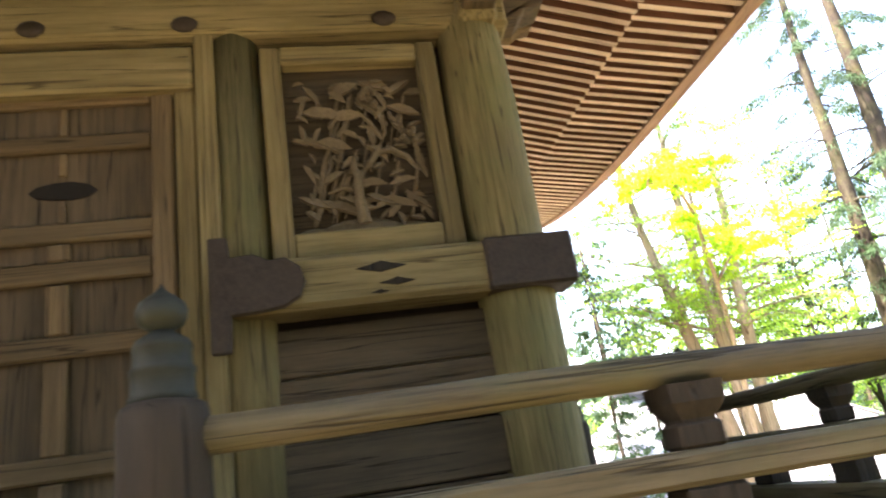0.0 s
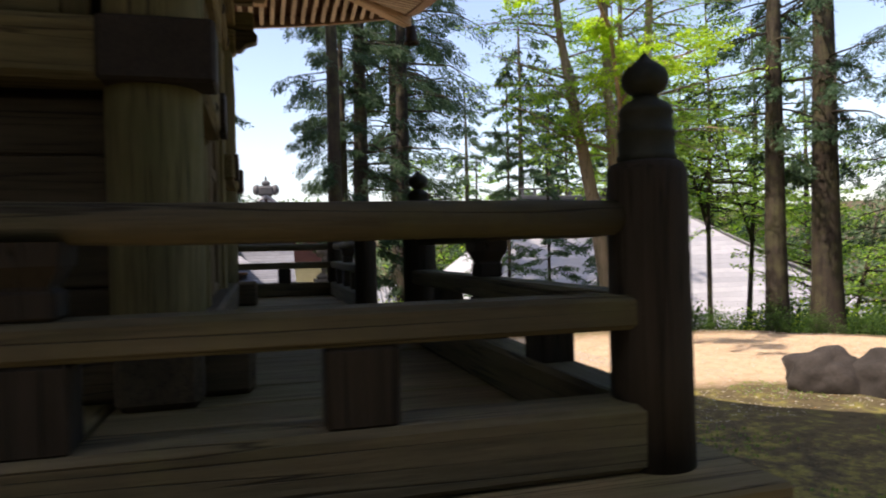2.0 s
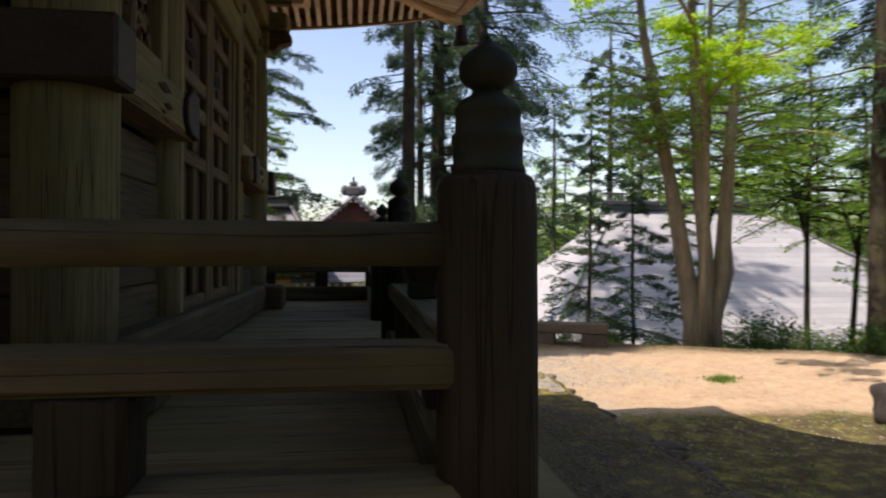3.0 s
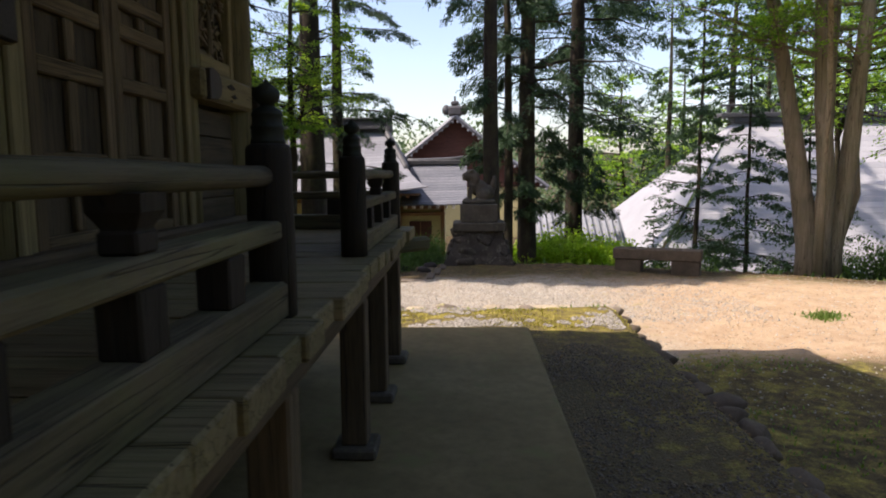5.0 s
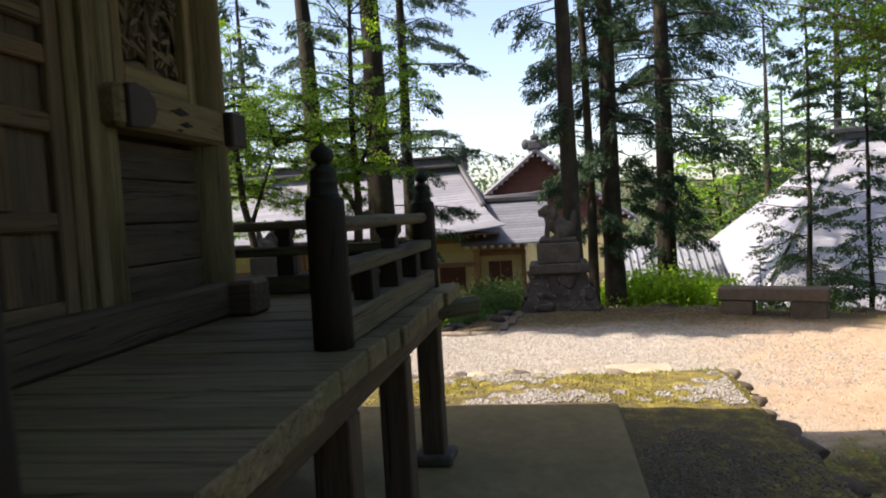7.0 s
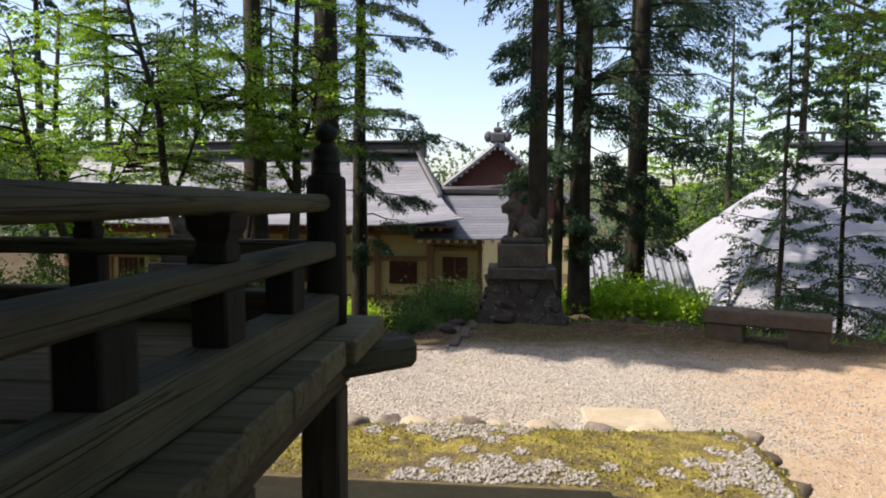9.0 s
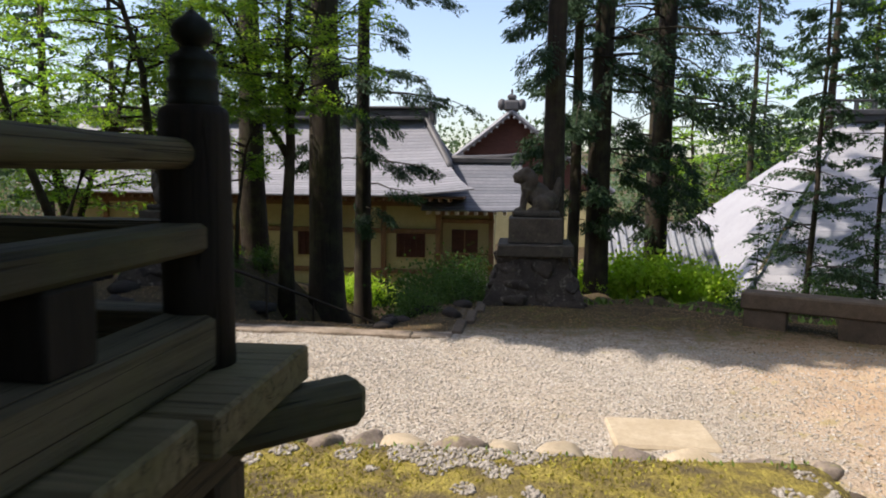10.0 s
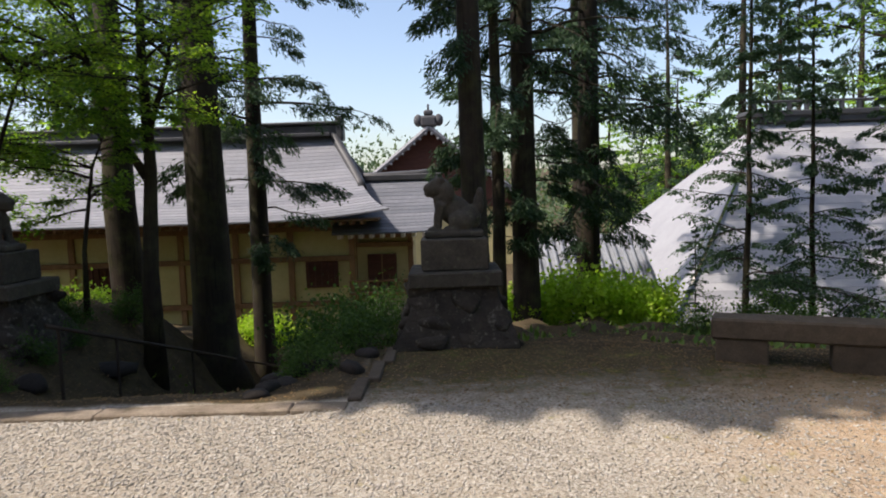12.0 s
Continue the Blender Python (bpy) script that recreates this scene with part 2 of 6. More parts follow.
def merge(bm, bm2, m=None):
    if m is not None:
        bm2.transform(m)
    if bm is None:
        return bm2
    me = bpy.data.meshes.new("tmp")
    bm2.to_mesh(me)
    bm2.free()
    bm.from_mesh(me)
    bpy.data.meshes.remove(me)
    return bm


def rough_up(bm, amount, scale, seed=0.0):
    for v in bm.verts:
        n = noise.noise_vector(v.co * scale + Vector((seed, seed * 1.7, seed * 0.3)))
        v.co += n * amount
    return bm


def lathe(profile, seg=20, bm=None, m=None):
    """A turned shape from (radius, height) pairs."""
    bm2 = bmesh.new()
    rings = []
    for r, z in profile:
        rings.append([bm2.verts.new((r * math.cos(2 * math.pi * k / seg), r * math.sin(2 * math.pi * k / seg), z)) for k in range(seg)])
    for a, b in zip(rings, rings[1:]):
        for k in range(seg):
            bm2.faces.new((a[k], a[(k + 1) % seg], b[(k + 1) % seg], b[k]))
    bm2.faces.new(rings[0][::-1])
    bm2.faces.new(rings[-1])
    return merge(bm, bm2, m)


def tube(points, radii, seg=10, bm=None, caps=True):
    """A tapered tube along points."""
    bm2 = bmesh.new() if bm is None else bm
    pts = [Vector(p) for p in points]
    rings = []
    for i, p in enumerate(pts):
        d = (pts[min(i + 1, len(pts) - 1)] - pts[max(i - 1, 0)]).normalized()
        side = d.cross(Vector((0, 0, 1)) if abs(d.z) < 0.9 else Vector((1, 0, 0))).normalized()
        up = side.cross(d)
        rings.append([bm2.verts.new(p + float(radii[i]) * (math.cos(2 * math.pi * k / seg) * side + math.sin(2 * math.pi * k / seg) * up)) for k in range(seg)])
    for a, b in zip(rings, rings[1:]):
        for k in range(seg):
            bm2.faces.new((a[k], b[k], b[(k + 1) % seg], a[(k + 1) % seg]))
    if caps:
        bm2.faces.new(rings[0])
        bm2.faces.new(rings[-1][::-1])
    return bm2


def ball(c, r, bm=None, sub=2, m=None):
    bm2 = bmesh.new()
    r = r if isinstance(r, (tuple, list)) else (r, r, r)
    bmesh.ops.create_icosphere(bm2, subdivisions=sub, radius=1.0, matrix=(m or Matrix.Identity(4)) @ Matrix.Translation(c) @ Matrix.Diagonal((*r, 1)))
    return merge(bm, bm2)


def extrude_outline(outline, depth, bm=None, m=None, bev=0.0):
    """A flat outline in x, z given thickness along y."""
    bm2 = bmesh.new()
    f = bm2.faces.new([bm2.verts.new((x, 0, z)) for x, z in outline])
    bm2.normal_update()
    r = bmesh.ops.extrude_face_region(bm2, geom=[f])
    for v in r["geom"]:
        if isinstance(v, bmesh.types.BMVert):
            v.co.y += depth
    bmesh.ops.recalc_face_normals(bm2, faces=bm2.faces[:])
    if bev:
        bmesh.ops.bevel(bm2, geom=[e for e in bm2.edges if len(e.link_faces) == 2 and e.calc_face_angle(0) > 0.9], offset=bev, segments=1, affect="EDGES")
    return merge(bm, bm2, m)


def raw_mesh(name, verts, faces, mat, parent=None, kind="", label="", smooth=False):
    """A mesh from arrays: verts (n, 3), faces (m, k)."""
    me = bpy.data.meshes.new(name)
    n, k = faces.shape
    me.vertices.add(len(verts))
    me.vertices.foreach_set("co", np.asarray(verts, dtype=np.float32).ravel())
    me.loops.add(n * k)
    me.loops.foreach_set("vertex_index", faces.astype(np.int32).ravel())
    me.polygons.add(n)
    me.polygons.foreach_set("loop_start", np.arange(0, n * k, k, dtype=np.int32))
    me.polygons.foreach_set("loop_total", np.full(n, k, dtype=np.int32))
    if smooth:
        me.polygons.foreach_set("use_smooth", np.ones(n, dtype=bool))
    me.update(calc_edges=True)
    me.materials.append(mat)
    ob = new(name, me)
    ob.parent = parent
    return tagged(ob, label, kind=kind)


def leaves(name, pts, along, size, width, mat, parent, rng, flat=0.5, kind="", label=""):
    """Many pointed leaves: each a folded pair of triangles."""
    n = len(pts)
    d = along / (np.linalg.norm(along, axis=1, keepdims=True) + 1e-9)
    up = rng.normal(size=(n, 3)) * (1 - flat) + np.array([0, 0, 1.0]) * flat
    s = np.cross(d, up)
    s /= np.linalg.norm(s, axis=1, keepdims=True) + 1e-9
    L = (size * rng.uniform(0.65, 1.3, n))[:, None]
    W = L * width
    fold = np.array([0, 0, -1.0]) * L * 0.12
    v = np.empty((n, 4, 3))
    v[:, 0], v[:, 1] = pts, pts + d * L * 0.45 + s * W + fold
    v[:, 2], v[:, 3] = pts + d * L, pts + d * L * 0.45 - s * W + fold
    f = np.arange(n * 4).reshape(n, 4)
    tri = np.concatenate([f[:, [0, 1, 2]], f[:, [0, 2, 3]]])
    return raw_mesh(name, v.reshape(-1, 3), tri, mat, parent, kind, label)


# ---- the ground ----
EDGE = [(-60, 14.8), (3.2, 14.7), (6.6, 14.4), (8.9, 13.3), (13.2, 11.2), (15.2, 8.8), (17.0, 4.0), (18.0, -40.0)]


def outside(x, y):
    """How far a place lies beyond the edge of the court, in metres (below zero inside)."""
    best, side = np.full(x.shape, 1e9), np.full(x.shape, -1.0)
    for (ax, ay), (bx, by) in zip(EDGE, EDGE[1:]):
        ex, ey = bx - ax, by - ay
        t = np.clip(((x - ax) * ex + (y - ay) * ey) / (ex * ex + ey * ey), 0, 1)
        dx, dy = x - ax - t * ex, y - ay - t * ey
        d = np.hypot(dx, dy)
        nearer = d < best
        best = np.where(nearer, d, best)
        side = np.where(nearer, np.where(ex * dy - ey * dx > 0, 1.0, -1.0), side)
    return best * side


def ground_z(x, y):
    x, y = np.asarray(x, dtype=float), np.asarray(y, dtype=float)
    step = lambda v, a, b: np.clip((v - a) / (b - a), 0, 1)
    inside = (1 - step(x, 6.17, 6.32)) * (1 - step(y, 8.2, 8.37)) * step(y, -2.6, -2.4) * step(x, -4.8, -4.6)
    court = -0.27 - 0.05 * step(y, 9, 13)
    z = court + inside * (-0.035 - court)
    far = outside(x, y)
    slope = -0.16 * np.clip(far, 0, 17) - 0.05 * (1 - np.exp(-np.clip(far, 0, 5)))
    z = z + slope
    soft = lambda v, a, b: step(v, a, b) ** 2 * (3 - 2 * step(v, a, b))
    stair = soft(x, -0.9, 0.55) * (1 - soft(x, 1.7, 3.5)) * soft(y, 12.35, 13.5)
    z = np.where(stair > 0, z * (1 - stair) + stair * np.minimum(z, np.maximum(-0.4 - 0.3 * (y - 12.6), -2.9)), z)
    z = z - 2.2 * soft(x, 8.0, 13.0) * soft(far, 5.0, 13.0)
    bank = np.exp(-(((x + 1.6) / 1.3) ** 2 + ((y - 17.2) / 2.2) ** 2)) * 0.75
    rough = step(y, 12.5, 13.0) * (1 - step(x, 3.3, 3.8)) + step(far, 0, 1)
    wob = 0.02 * np.clip(rough, 0, 1) * (np.sin(x * 3.3 + y * 2.7) * np.sin(y * 4.1 - x * 2.2) + 0.5 * np.sin(x * 6.1 + 1.1) * np.sin(y * 5.7)) + 0.012 * np.sin(x * 3.1 + y * 1.7) + 0.012 * np.sin(y * 2.7 - x * 1.3) + 0.008 * np.sin(x * 7.7) * np.sin(y * 6.9)
    hills = 26 * step(np.hypot(x, y), 110, 320) * (0.6 + 0.4 * np.sin(x * 0.013 + 1) * np.cos(y * 0.011))
    return z + bank + wob * (1 + np.clip(far, 0, 4)) + hills


def axis_steps(lo, hi, fine, reach):
    a = np.arange(lo, hi + fine / 2, fine)
    out, s = [a[-1]], fine
    while out[-1] < reach:
        s *= 1.25
        out.append(out[-1] + s)
    back, s = [a[0]], fine
    while back[-1] > -reach:
        s *= 1.25
        back.append(back[-1] - s)
    return np.concatenate([back[:0:-1], a, out[1:]])


GX, GY = axis_steps(-5, 17, 0.1, 500), axis_steps(-4, 20, 0.1, 500)
gx, gy = np.meshgrid(GX, GY)
gv = np.stack([gx.ravel(), gy.ravel(), ground_z(gx, gy).ravel()], axis=1)
ii = np.arange(len(GY) * len(GX)).reshape(len(GY), len(GX))
gf = np.stack([ii[:-1, :-1], ii[:-1, 1:], ii[1:, 1:], ii[1:, :-1]], axis=-1).reshape(-1, 4)


def earth():
    """Gravel, sandy litter, moss and forest floor, mixed by masks on the sheet."""
    m, nodes, links, bsdf = material("court_ground")
    v = coords(nodes, links, (1, 1, 1), False)
    fine, mid, big = noise_node(nodes, links, v, 38.0, 8.0, 0.8), noise_node(nodes, links, v, 5.0, 7.0, 0.7), noise_node(nodes, links, v, 0.7, 6.0, 0.65)
    cells, cells2 = nodes.new("ShaderNodeTexVoronoi"), nodes.new("ShaderNodeTexVoronoi")
    cells.inputs["Scale"].default_value, cells2.inputs["Scale"].default_value = 44.0, 95.0
    for cn in (cells, cells2):
        links.new(v, cn.inputs["Vector"])
    gravel = ramp(nodes, links, cells.outputs["Color"], [(0.15, (0.15, 0.125, 0.09)), (0.4, (0.33, 0.295, 0.235)), (0.62, (0.44, 0.4, 0.335)), (0.85, (0.6, 0.56, 0.49))])
    gravel = blend(nodes, links, 0.45, gravel, ramp(nodes, links, cells2.outputs["Color"], [(0.2, (0.24, 0.19, 0.13)), (0.5, (0.42, 0.37, 0.3)), (0.8, (0.52, 0.49, 0.43))]))
    gravel = blend(nodes, links, ramp(nodes, links, big, [(0.35, (0.5, 0.5, 0.5)), (0.65, (0, 0, 0))]), gravel, (0.36, 0.3, 0.22))
    sand = ramp(nodes, links, mid, [(0.25, (0.32, 0.2, 0.12)), (0.5, (0.46, 0.32, 0.2)), (0.75, (0.53, 0.41, 0.28))])
    sand = blend(nodes, links, ramp(nodes, links, fine, [(0.4, (0, 0, 0)), (0.7, (0.7, 0.7, 0.7))]), sand, (0.44, 0.36, 0.25))
    mossy = ramp(nodes, links, mid, [(0.25, (0.17, 0.12, 0.035)), (0.5, (0.31, 0.255, 0.055)), (0.75, (0.43, 0.37, 0.1))])
    mossy = blend(nodes, links, ramp(nodes, links, fine, [(0.38, (0.75, 0.75, 0.75)), (0.6, (0, 0, 0))]), mossy, (0.1, 0.075, 0.025))
    floor_c = ramp(nodes, links, mid, [(0.3, (0.04, 0.03, 0.018)), (0.55, (0.09, 0.068, 0.038)), (0.8, (0.08, 0.085, 0.03))])
    floor_c = blend(nodes, links, ramp(nodes, links, fine, [(0.5, (0, 0, 0)), (0.72, (0.6, 0.6, 0.6))]), floor_c, (0.17, 0.11, 0.055))
    bed = ramp(nodes, links, fine, [(0.3, (0.06, 0.048, 0.026)), (0.55, (0.125, 0.1, 0.055)), (0.8, (0.2, 0.17, 0.11))])

    def mask(attr, noise_out, soft=0.25, gain=0.55):
        at = nodes.new("ShaderNodeAttribute")
        at.attribute_name = attr
        add, sub = nodes.new("ShaderNodeMath"), nodes.new("ShaderNodeMath")
        sub.operation, sub.inputs[1].default_value = "MULTIPLY_ADD", gain
        sub.inputs[2].default_value = -0.5 * gain
        links.new(noise_out, sub.inputs[0])
        add.operation = "ADD"
        links.new(at.outputs["Fac"], add.inputs[0])
        links.new(sub.outputs[0], add.inputs[1])
        return ramp(nodes, links, add.outputs[0], [(0.5 - soft / 2, (0, 0, 0)), (0.5 + soft / 2, (1, 1, 1))])

    col = blend(nodes, links, mask("sandy", big, 0.5, 1.0), gravel, sand)
    col = blend(nodes, links, mask("bed", mid), col, bed)
    # mossy brown earth, its colour darkened further to deepen the cast shade
    shaded_soil = ramp(nodes, links, mid, [(0.3, (0.05, 0.038, 0.021)), (0.5, (0.105, 0.083, 0.042)), (0.72, (0.1, 0.115, 0.032))])
    col = blend(nodes, links, mask("shaded_soil", mid, 0.4, 0.9), col, shaded_soil)
    col = blend(nodes, links, mask("moss", mid, 0.45, 2.2), col, mossy)
    col = blend(nodes, links, mask("wild", big, 0.35, 0.8), col, floor_c)
    links.new(col, bsdf.inputs["Base Color"])
    bsdf.inputs["Roughness"].default_value = 0.95
    bsdf.inputs["Specular IOR Level"].default_value = 0.15
    inv = nodes.new("ShaderNodeMath")
    inv.operation = "SUBTRACT"
    links.new(fine, inv.inputs[0])
    links.new(cells.outputs["Distance"], inv.inputs[1])
    bumped(nodes, links, bsdf, inv.outputs[0], 0.85, 0.015)
    return m


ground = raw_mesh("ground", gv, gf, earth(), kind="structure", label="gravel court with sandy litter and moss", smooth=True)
far_out = outside(gx, gy).ravel()
fx, fy = gx.ravel(), gy.ravel()
clip01 = lambda a: np.clip(a, 0, 1).astype(np.float32)
on_platform = (fx < 6.24) & (fy < 8.3) & (fy > -2.5) & (fx > -4.7)
MASKS = {
    "sandy": clip01(0.5 + (fx - 6.6) * 0.32 + (9.5 - fy) * 0.05) * (~on_platform),
    "bed": on_platform.astype(np.float32) * 0.9,
    "moss": clip01(np.where(on_platform, np.maximum(0.6 - np.abs(fy - 7.85) * 0.4, np.maximum(0.42 - np.abs(fx - 6.05) * 0.3, clip01((fy - 5.6) * 0.6) * 0.6 * (fx > 5.0))), 0.15 - np.abs(fx - 6.5) * 0.1 + (fy < 7) * 0.3)) * (fx < 9.5),
    # earth with painted shade: inside the roof's shadow, and along the tree-shaded rim
    "shaded_soil": np.maximum(clip01(np.where(on_platform, 0.0, 0.5 + (6.75 - fy - 0.1 * np.abs(fx - 8)) * 0.9)) * (fx > 5), clip01(0.42 + (fy - 12.3 + 0.3 * np.clip(fx - 8, 0, 9)) * 0.35) * (fx > 3.6) * (fy > 8)),
    # bank and slope; also unseen ground front and left, darkened to cut bounce light
    "wild": clip01(np.maximum(0.5 + (far_out + 0.35) * 0.6, 0.5 + np.maximum(np.minimum((fy - 12.4) * 3.0, (3.75 - fx) * 1.2), np.maximum((-4.5 - fy) * 0.8, (-4.9 - fx) * 0.5)))),
}
for key, val in MASKS.items():
    ground.data.attributes.new(key, "FLOAT", "POINT").data.foreach_set("value", np.ascontiguousarray(val, dtype=np.float32))

# ---- the raised concrete apron under the shrine ----
bm = box((-3.4, -1.3, -0.3), (5.03, 7.05, 0.0), 0.02)
tagged(part("pavement", bm, CONCRETE), "worn greenish concrete apron round the shrine", "pavement", kind="structure")

# ---- the shrine hall: centre, half width between corner columns ----
CX, CY, HX, HY, INX, INY = 0.8, 2.95, 1.9, 1.74, 0.965, 0.86
FLOOR, TOP = 1.185, 3.3
shrine = thing("shrine_hall", "weathered unpainted wooden shrine hall with carved panels", "shrine", (CX, CY, FLOOR))
SIDES = [pose(0, 0, 0, 0, 0, a) for a in (0, 90, 180, 270)]  # local front of a side looks along -y


def column():
    bm = lathe([(0.132, 0.0), (0.136, 0.3), (0.14, 1.0), (0.14, 1.7), (0.128, TOP - FLOOR - 0.06), (0.1, TOP - FLOOR)], 28)
    return rough_up(bm, 0.004, 3.0)


first = part("column", column(), COLUMN, shrine, "round weathered cedar column", smooth=True, place=pose(-HX, -HY, 0))
for sx, sy in ((1, -1), (1, 1), (-1, 1)):
    again("column", first, shrine, pose(sx * HX, sy * HY, 0, 0, 0, 40 * sx + 90 * sy))

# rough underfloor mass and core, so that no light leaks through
part("core_wall", box((-HX + 0.04, -HY + 0.04, -1.1), (HX - 0.04, HY - 0.04, 2.9), 0), SHADE_BOARD, shrine, "dark boarded core added to stop light leaks")


def stretched(bm, seed):
    return rough_up(bm, 0.004, 4.0, seed)


def carving(w, h):
    """Relief of a plum tree, bamboo canes, broad leaves and berries on a mound."""
    rng = random.Random(5)
    bm = bmesh.new()
    y = -0.03
    tube([(-0.02, y, 0.05), (-0.035, y - 0.015, 0.17), (-0.03, y - 0.015, 0.27), (0.03, y - 0.015, 0.33), (0.08, y - 0.01, 0.4), (0.115, y - 0.01, 0.48), (0.12, y, 0.58)],
         [0.032, 0.024, 0.02, 0.017, 0.014, 0.012, 0.009], 9, bm)
    tube([(-0.03, y - 0.01, 0.26), (-0.045, y - 0.02, 0.31), (-0.04, y - 0.02, 0.36)], [0.018, 0.014, 0.008], 8, bm)
    tube([(0.06, y - 0.01, 0.38), (0.13, y - 0.02, 0.39), (0.2, y - 0.02, 0.35), (0.25, y - 0.015, 0.28)], [0.013, 0.015, 0.014, 0.008], 8, bm)
    tube([(0.1, y, 0.46), (0.05, y - 0.015, 0.54), (0.0, y - 0.015, 0.6)], [0.011, 0.01, 0.006], 8, bm)
    tube([(-0.03, y, 0.2), (-0.1, y - 0.015, 0.22), (-0.17, y - 0.01, 0.2)], [0.012, 0.01, 0.006], 8, bm)
    for x0, z0, ln in ((-0.24, 0.06, 0.66), (-0.17, 0.12, 0.6), (-0.1, 0.36, 0.36), (0.1, 0.08, 0.28), (0.03, 0.3, 0.22), (0.19, 0.07, 0.3), (0.16, 0.4, 0.3)):
        p = [(x0 + ln * 0.24 * k / 4, y + 0.012, z0 + ln * 0.95 * k / 4) for k in range(5)]
        tube(p, [0.01, 0.009, 0.01, 0.009, 0.008], 7, bm)
    def leaf(x, z, ln, ang, wide=0.3):
        m = Matrix.Translation((x, y - 0.012, z)) @ pose(0, 0, 0, 0, ang, 0) @ pose(0, 0, 0, rng.uniform(-25, 25), 0, 0)
        out = [(-ln / 2, 0), (-ln * 0.2, wide * ln * 0.5), (ln * 0.2, wide * ln * 0.4), (ln / 2, -0.01), (ln * 0.15, -wide * ln * 0.35), (-ln * 0.2, -wide * ln * 0.3)]
        extrude_outline(out, 0.016, bm, m)
    for x, z, ln, a in ((-0.16, 0.6, 0.24, 5), (-0.05, 0.58, 0.2, -8), (-0.12, 0.44, 0.2, 12), (-0.2, 0.7, 0.16, 50), (-0.05, 0.72, 0.2, -30), (0.08, 0.74, 0.16, 20), (0.2, 0.72, 0.18, -35),
                        (0.22, 0.6, 0.2, 15), (0.2, 0.5, 0.14, 40), (-0.24, 0.3, 0.14, 60), (-0.22, 0.16, 0.18, 20), (-0.1, 0.13, 0.2, 25), (0.06, 0.16, 0.18, 20), (0.14, 0.14, 0.22, 15), (0.23, 0.14, 0.18, 35),
                        (0.02, 0.24, 0.14, -20), (0.17, 0.24, 0.16, -15), (-0.14, 0.28, 0.14, -35), (0.25, 0.4, 0.12, 70), (-0.26, 0.5, 0.12, 80), (-0.08, 0.5, 0.12, -60), (0.05, 0.63, 0.16, 45), (0.27, 0.3, 0.13, 60),
                        (-0.25, 0.64, 0.13, -70), (0.12, 0.66, 0.14, 60), (-0.02, 0.12, 0.14, -10)):
        leaf(x, z, ln * 0.8, a, rng.uniform(0.24, 0.36))
    for k in range(84):
        leaf(rng.uniform(-0.28, 0.28), rng.uniform(0.06, 0.8), rng.uniform(0.045, 0.1), rng.uniform(-80, 80), rng.uniform(0.25, 0.45))
    for k in range(15):
        x0, z0 = rng.uniform(-0.27, 0.17), rng.uniform(0.04, 0.55)
        ln = rng.uniform(0.14, 0.3)
        tube([(x0, y + 0.016, z0), (x0 + ln * 0.14, y + 0.01, z0 + ln * 0.5), (x0 + ln * 0.34, y + 0.016, z0 + ln)], [0.006, 0.008, 0.006], 6, bm)
    for cx, cz in ((0.06, 0.66), (0.215, 0.47)):
        for _ in range(9):
            ball((cx + rng.uniform(-0.035, 0.035), y - 0.025, cz + rng.uniform(-0.05, 0.05)), 0.017, bm, 1)
    ball((-0.03, 0.0, 0.02), (0.2, 0.04, 0.07), bm, 2)
    ball((0.18, 0.0, 0.0), (0.14, 0.03, 0.06), bm, 2)
    ball((-0.24, 0.0, 0.01), (0.09, 0.03, 0.05), bm, 2)
    for v in bm.verts:
        v.co.x *= w / 0.6
        v.co.z *= h / 0.82
    return bm


def nose(length, height, thick):
    """A beam end with a curled underside."""
    out = [(0, 0), (0, height), (length, height), (length + 0.03, height * 0.8), (length + 0.02, height * 0.55), (length - 0.06, height * 0.4), (length - 0.1, height * 0.15), (length - 0.2, 0.02)]
    return extrude_outline(out, thick, None, Matrix.Translation((0, -thick / 2, 0)), 0.006)


carv = part("carving", carving(0.49, 0.68), CARVED, None, "deeply carved plum and bamboo relief")
carve_mesh = carv.data
bpy.data.objects.remove(carv)

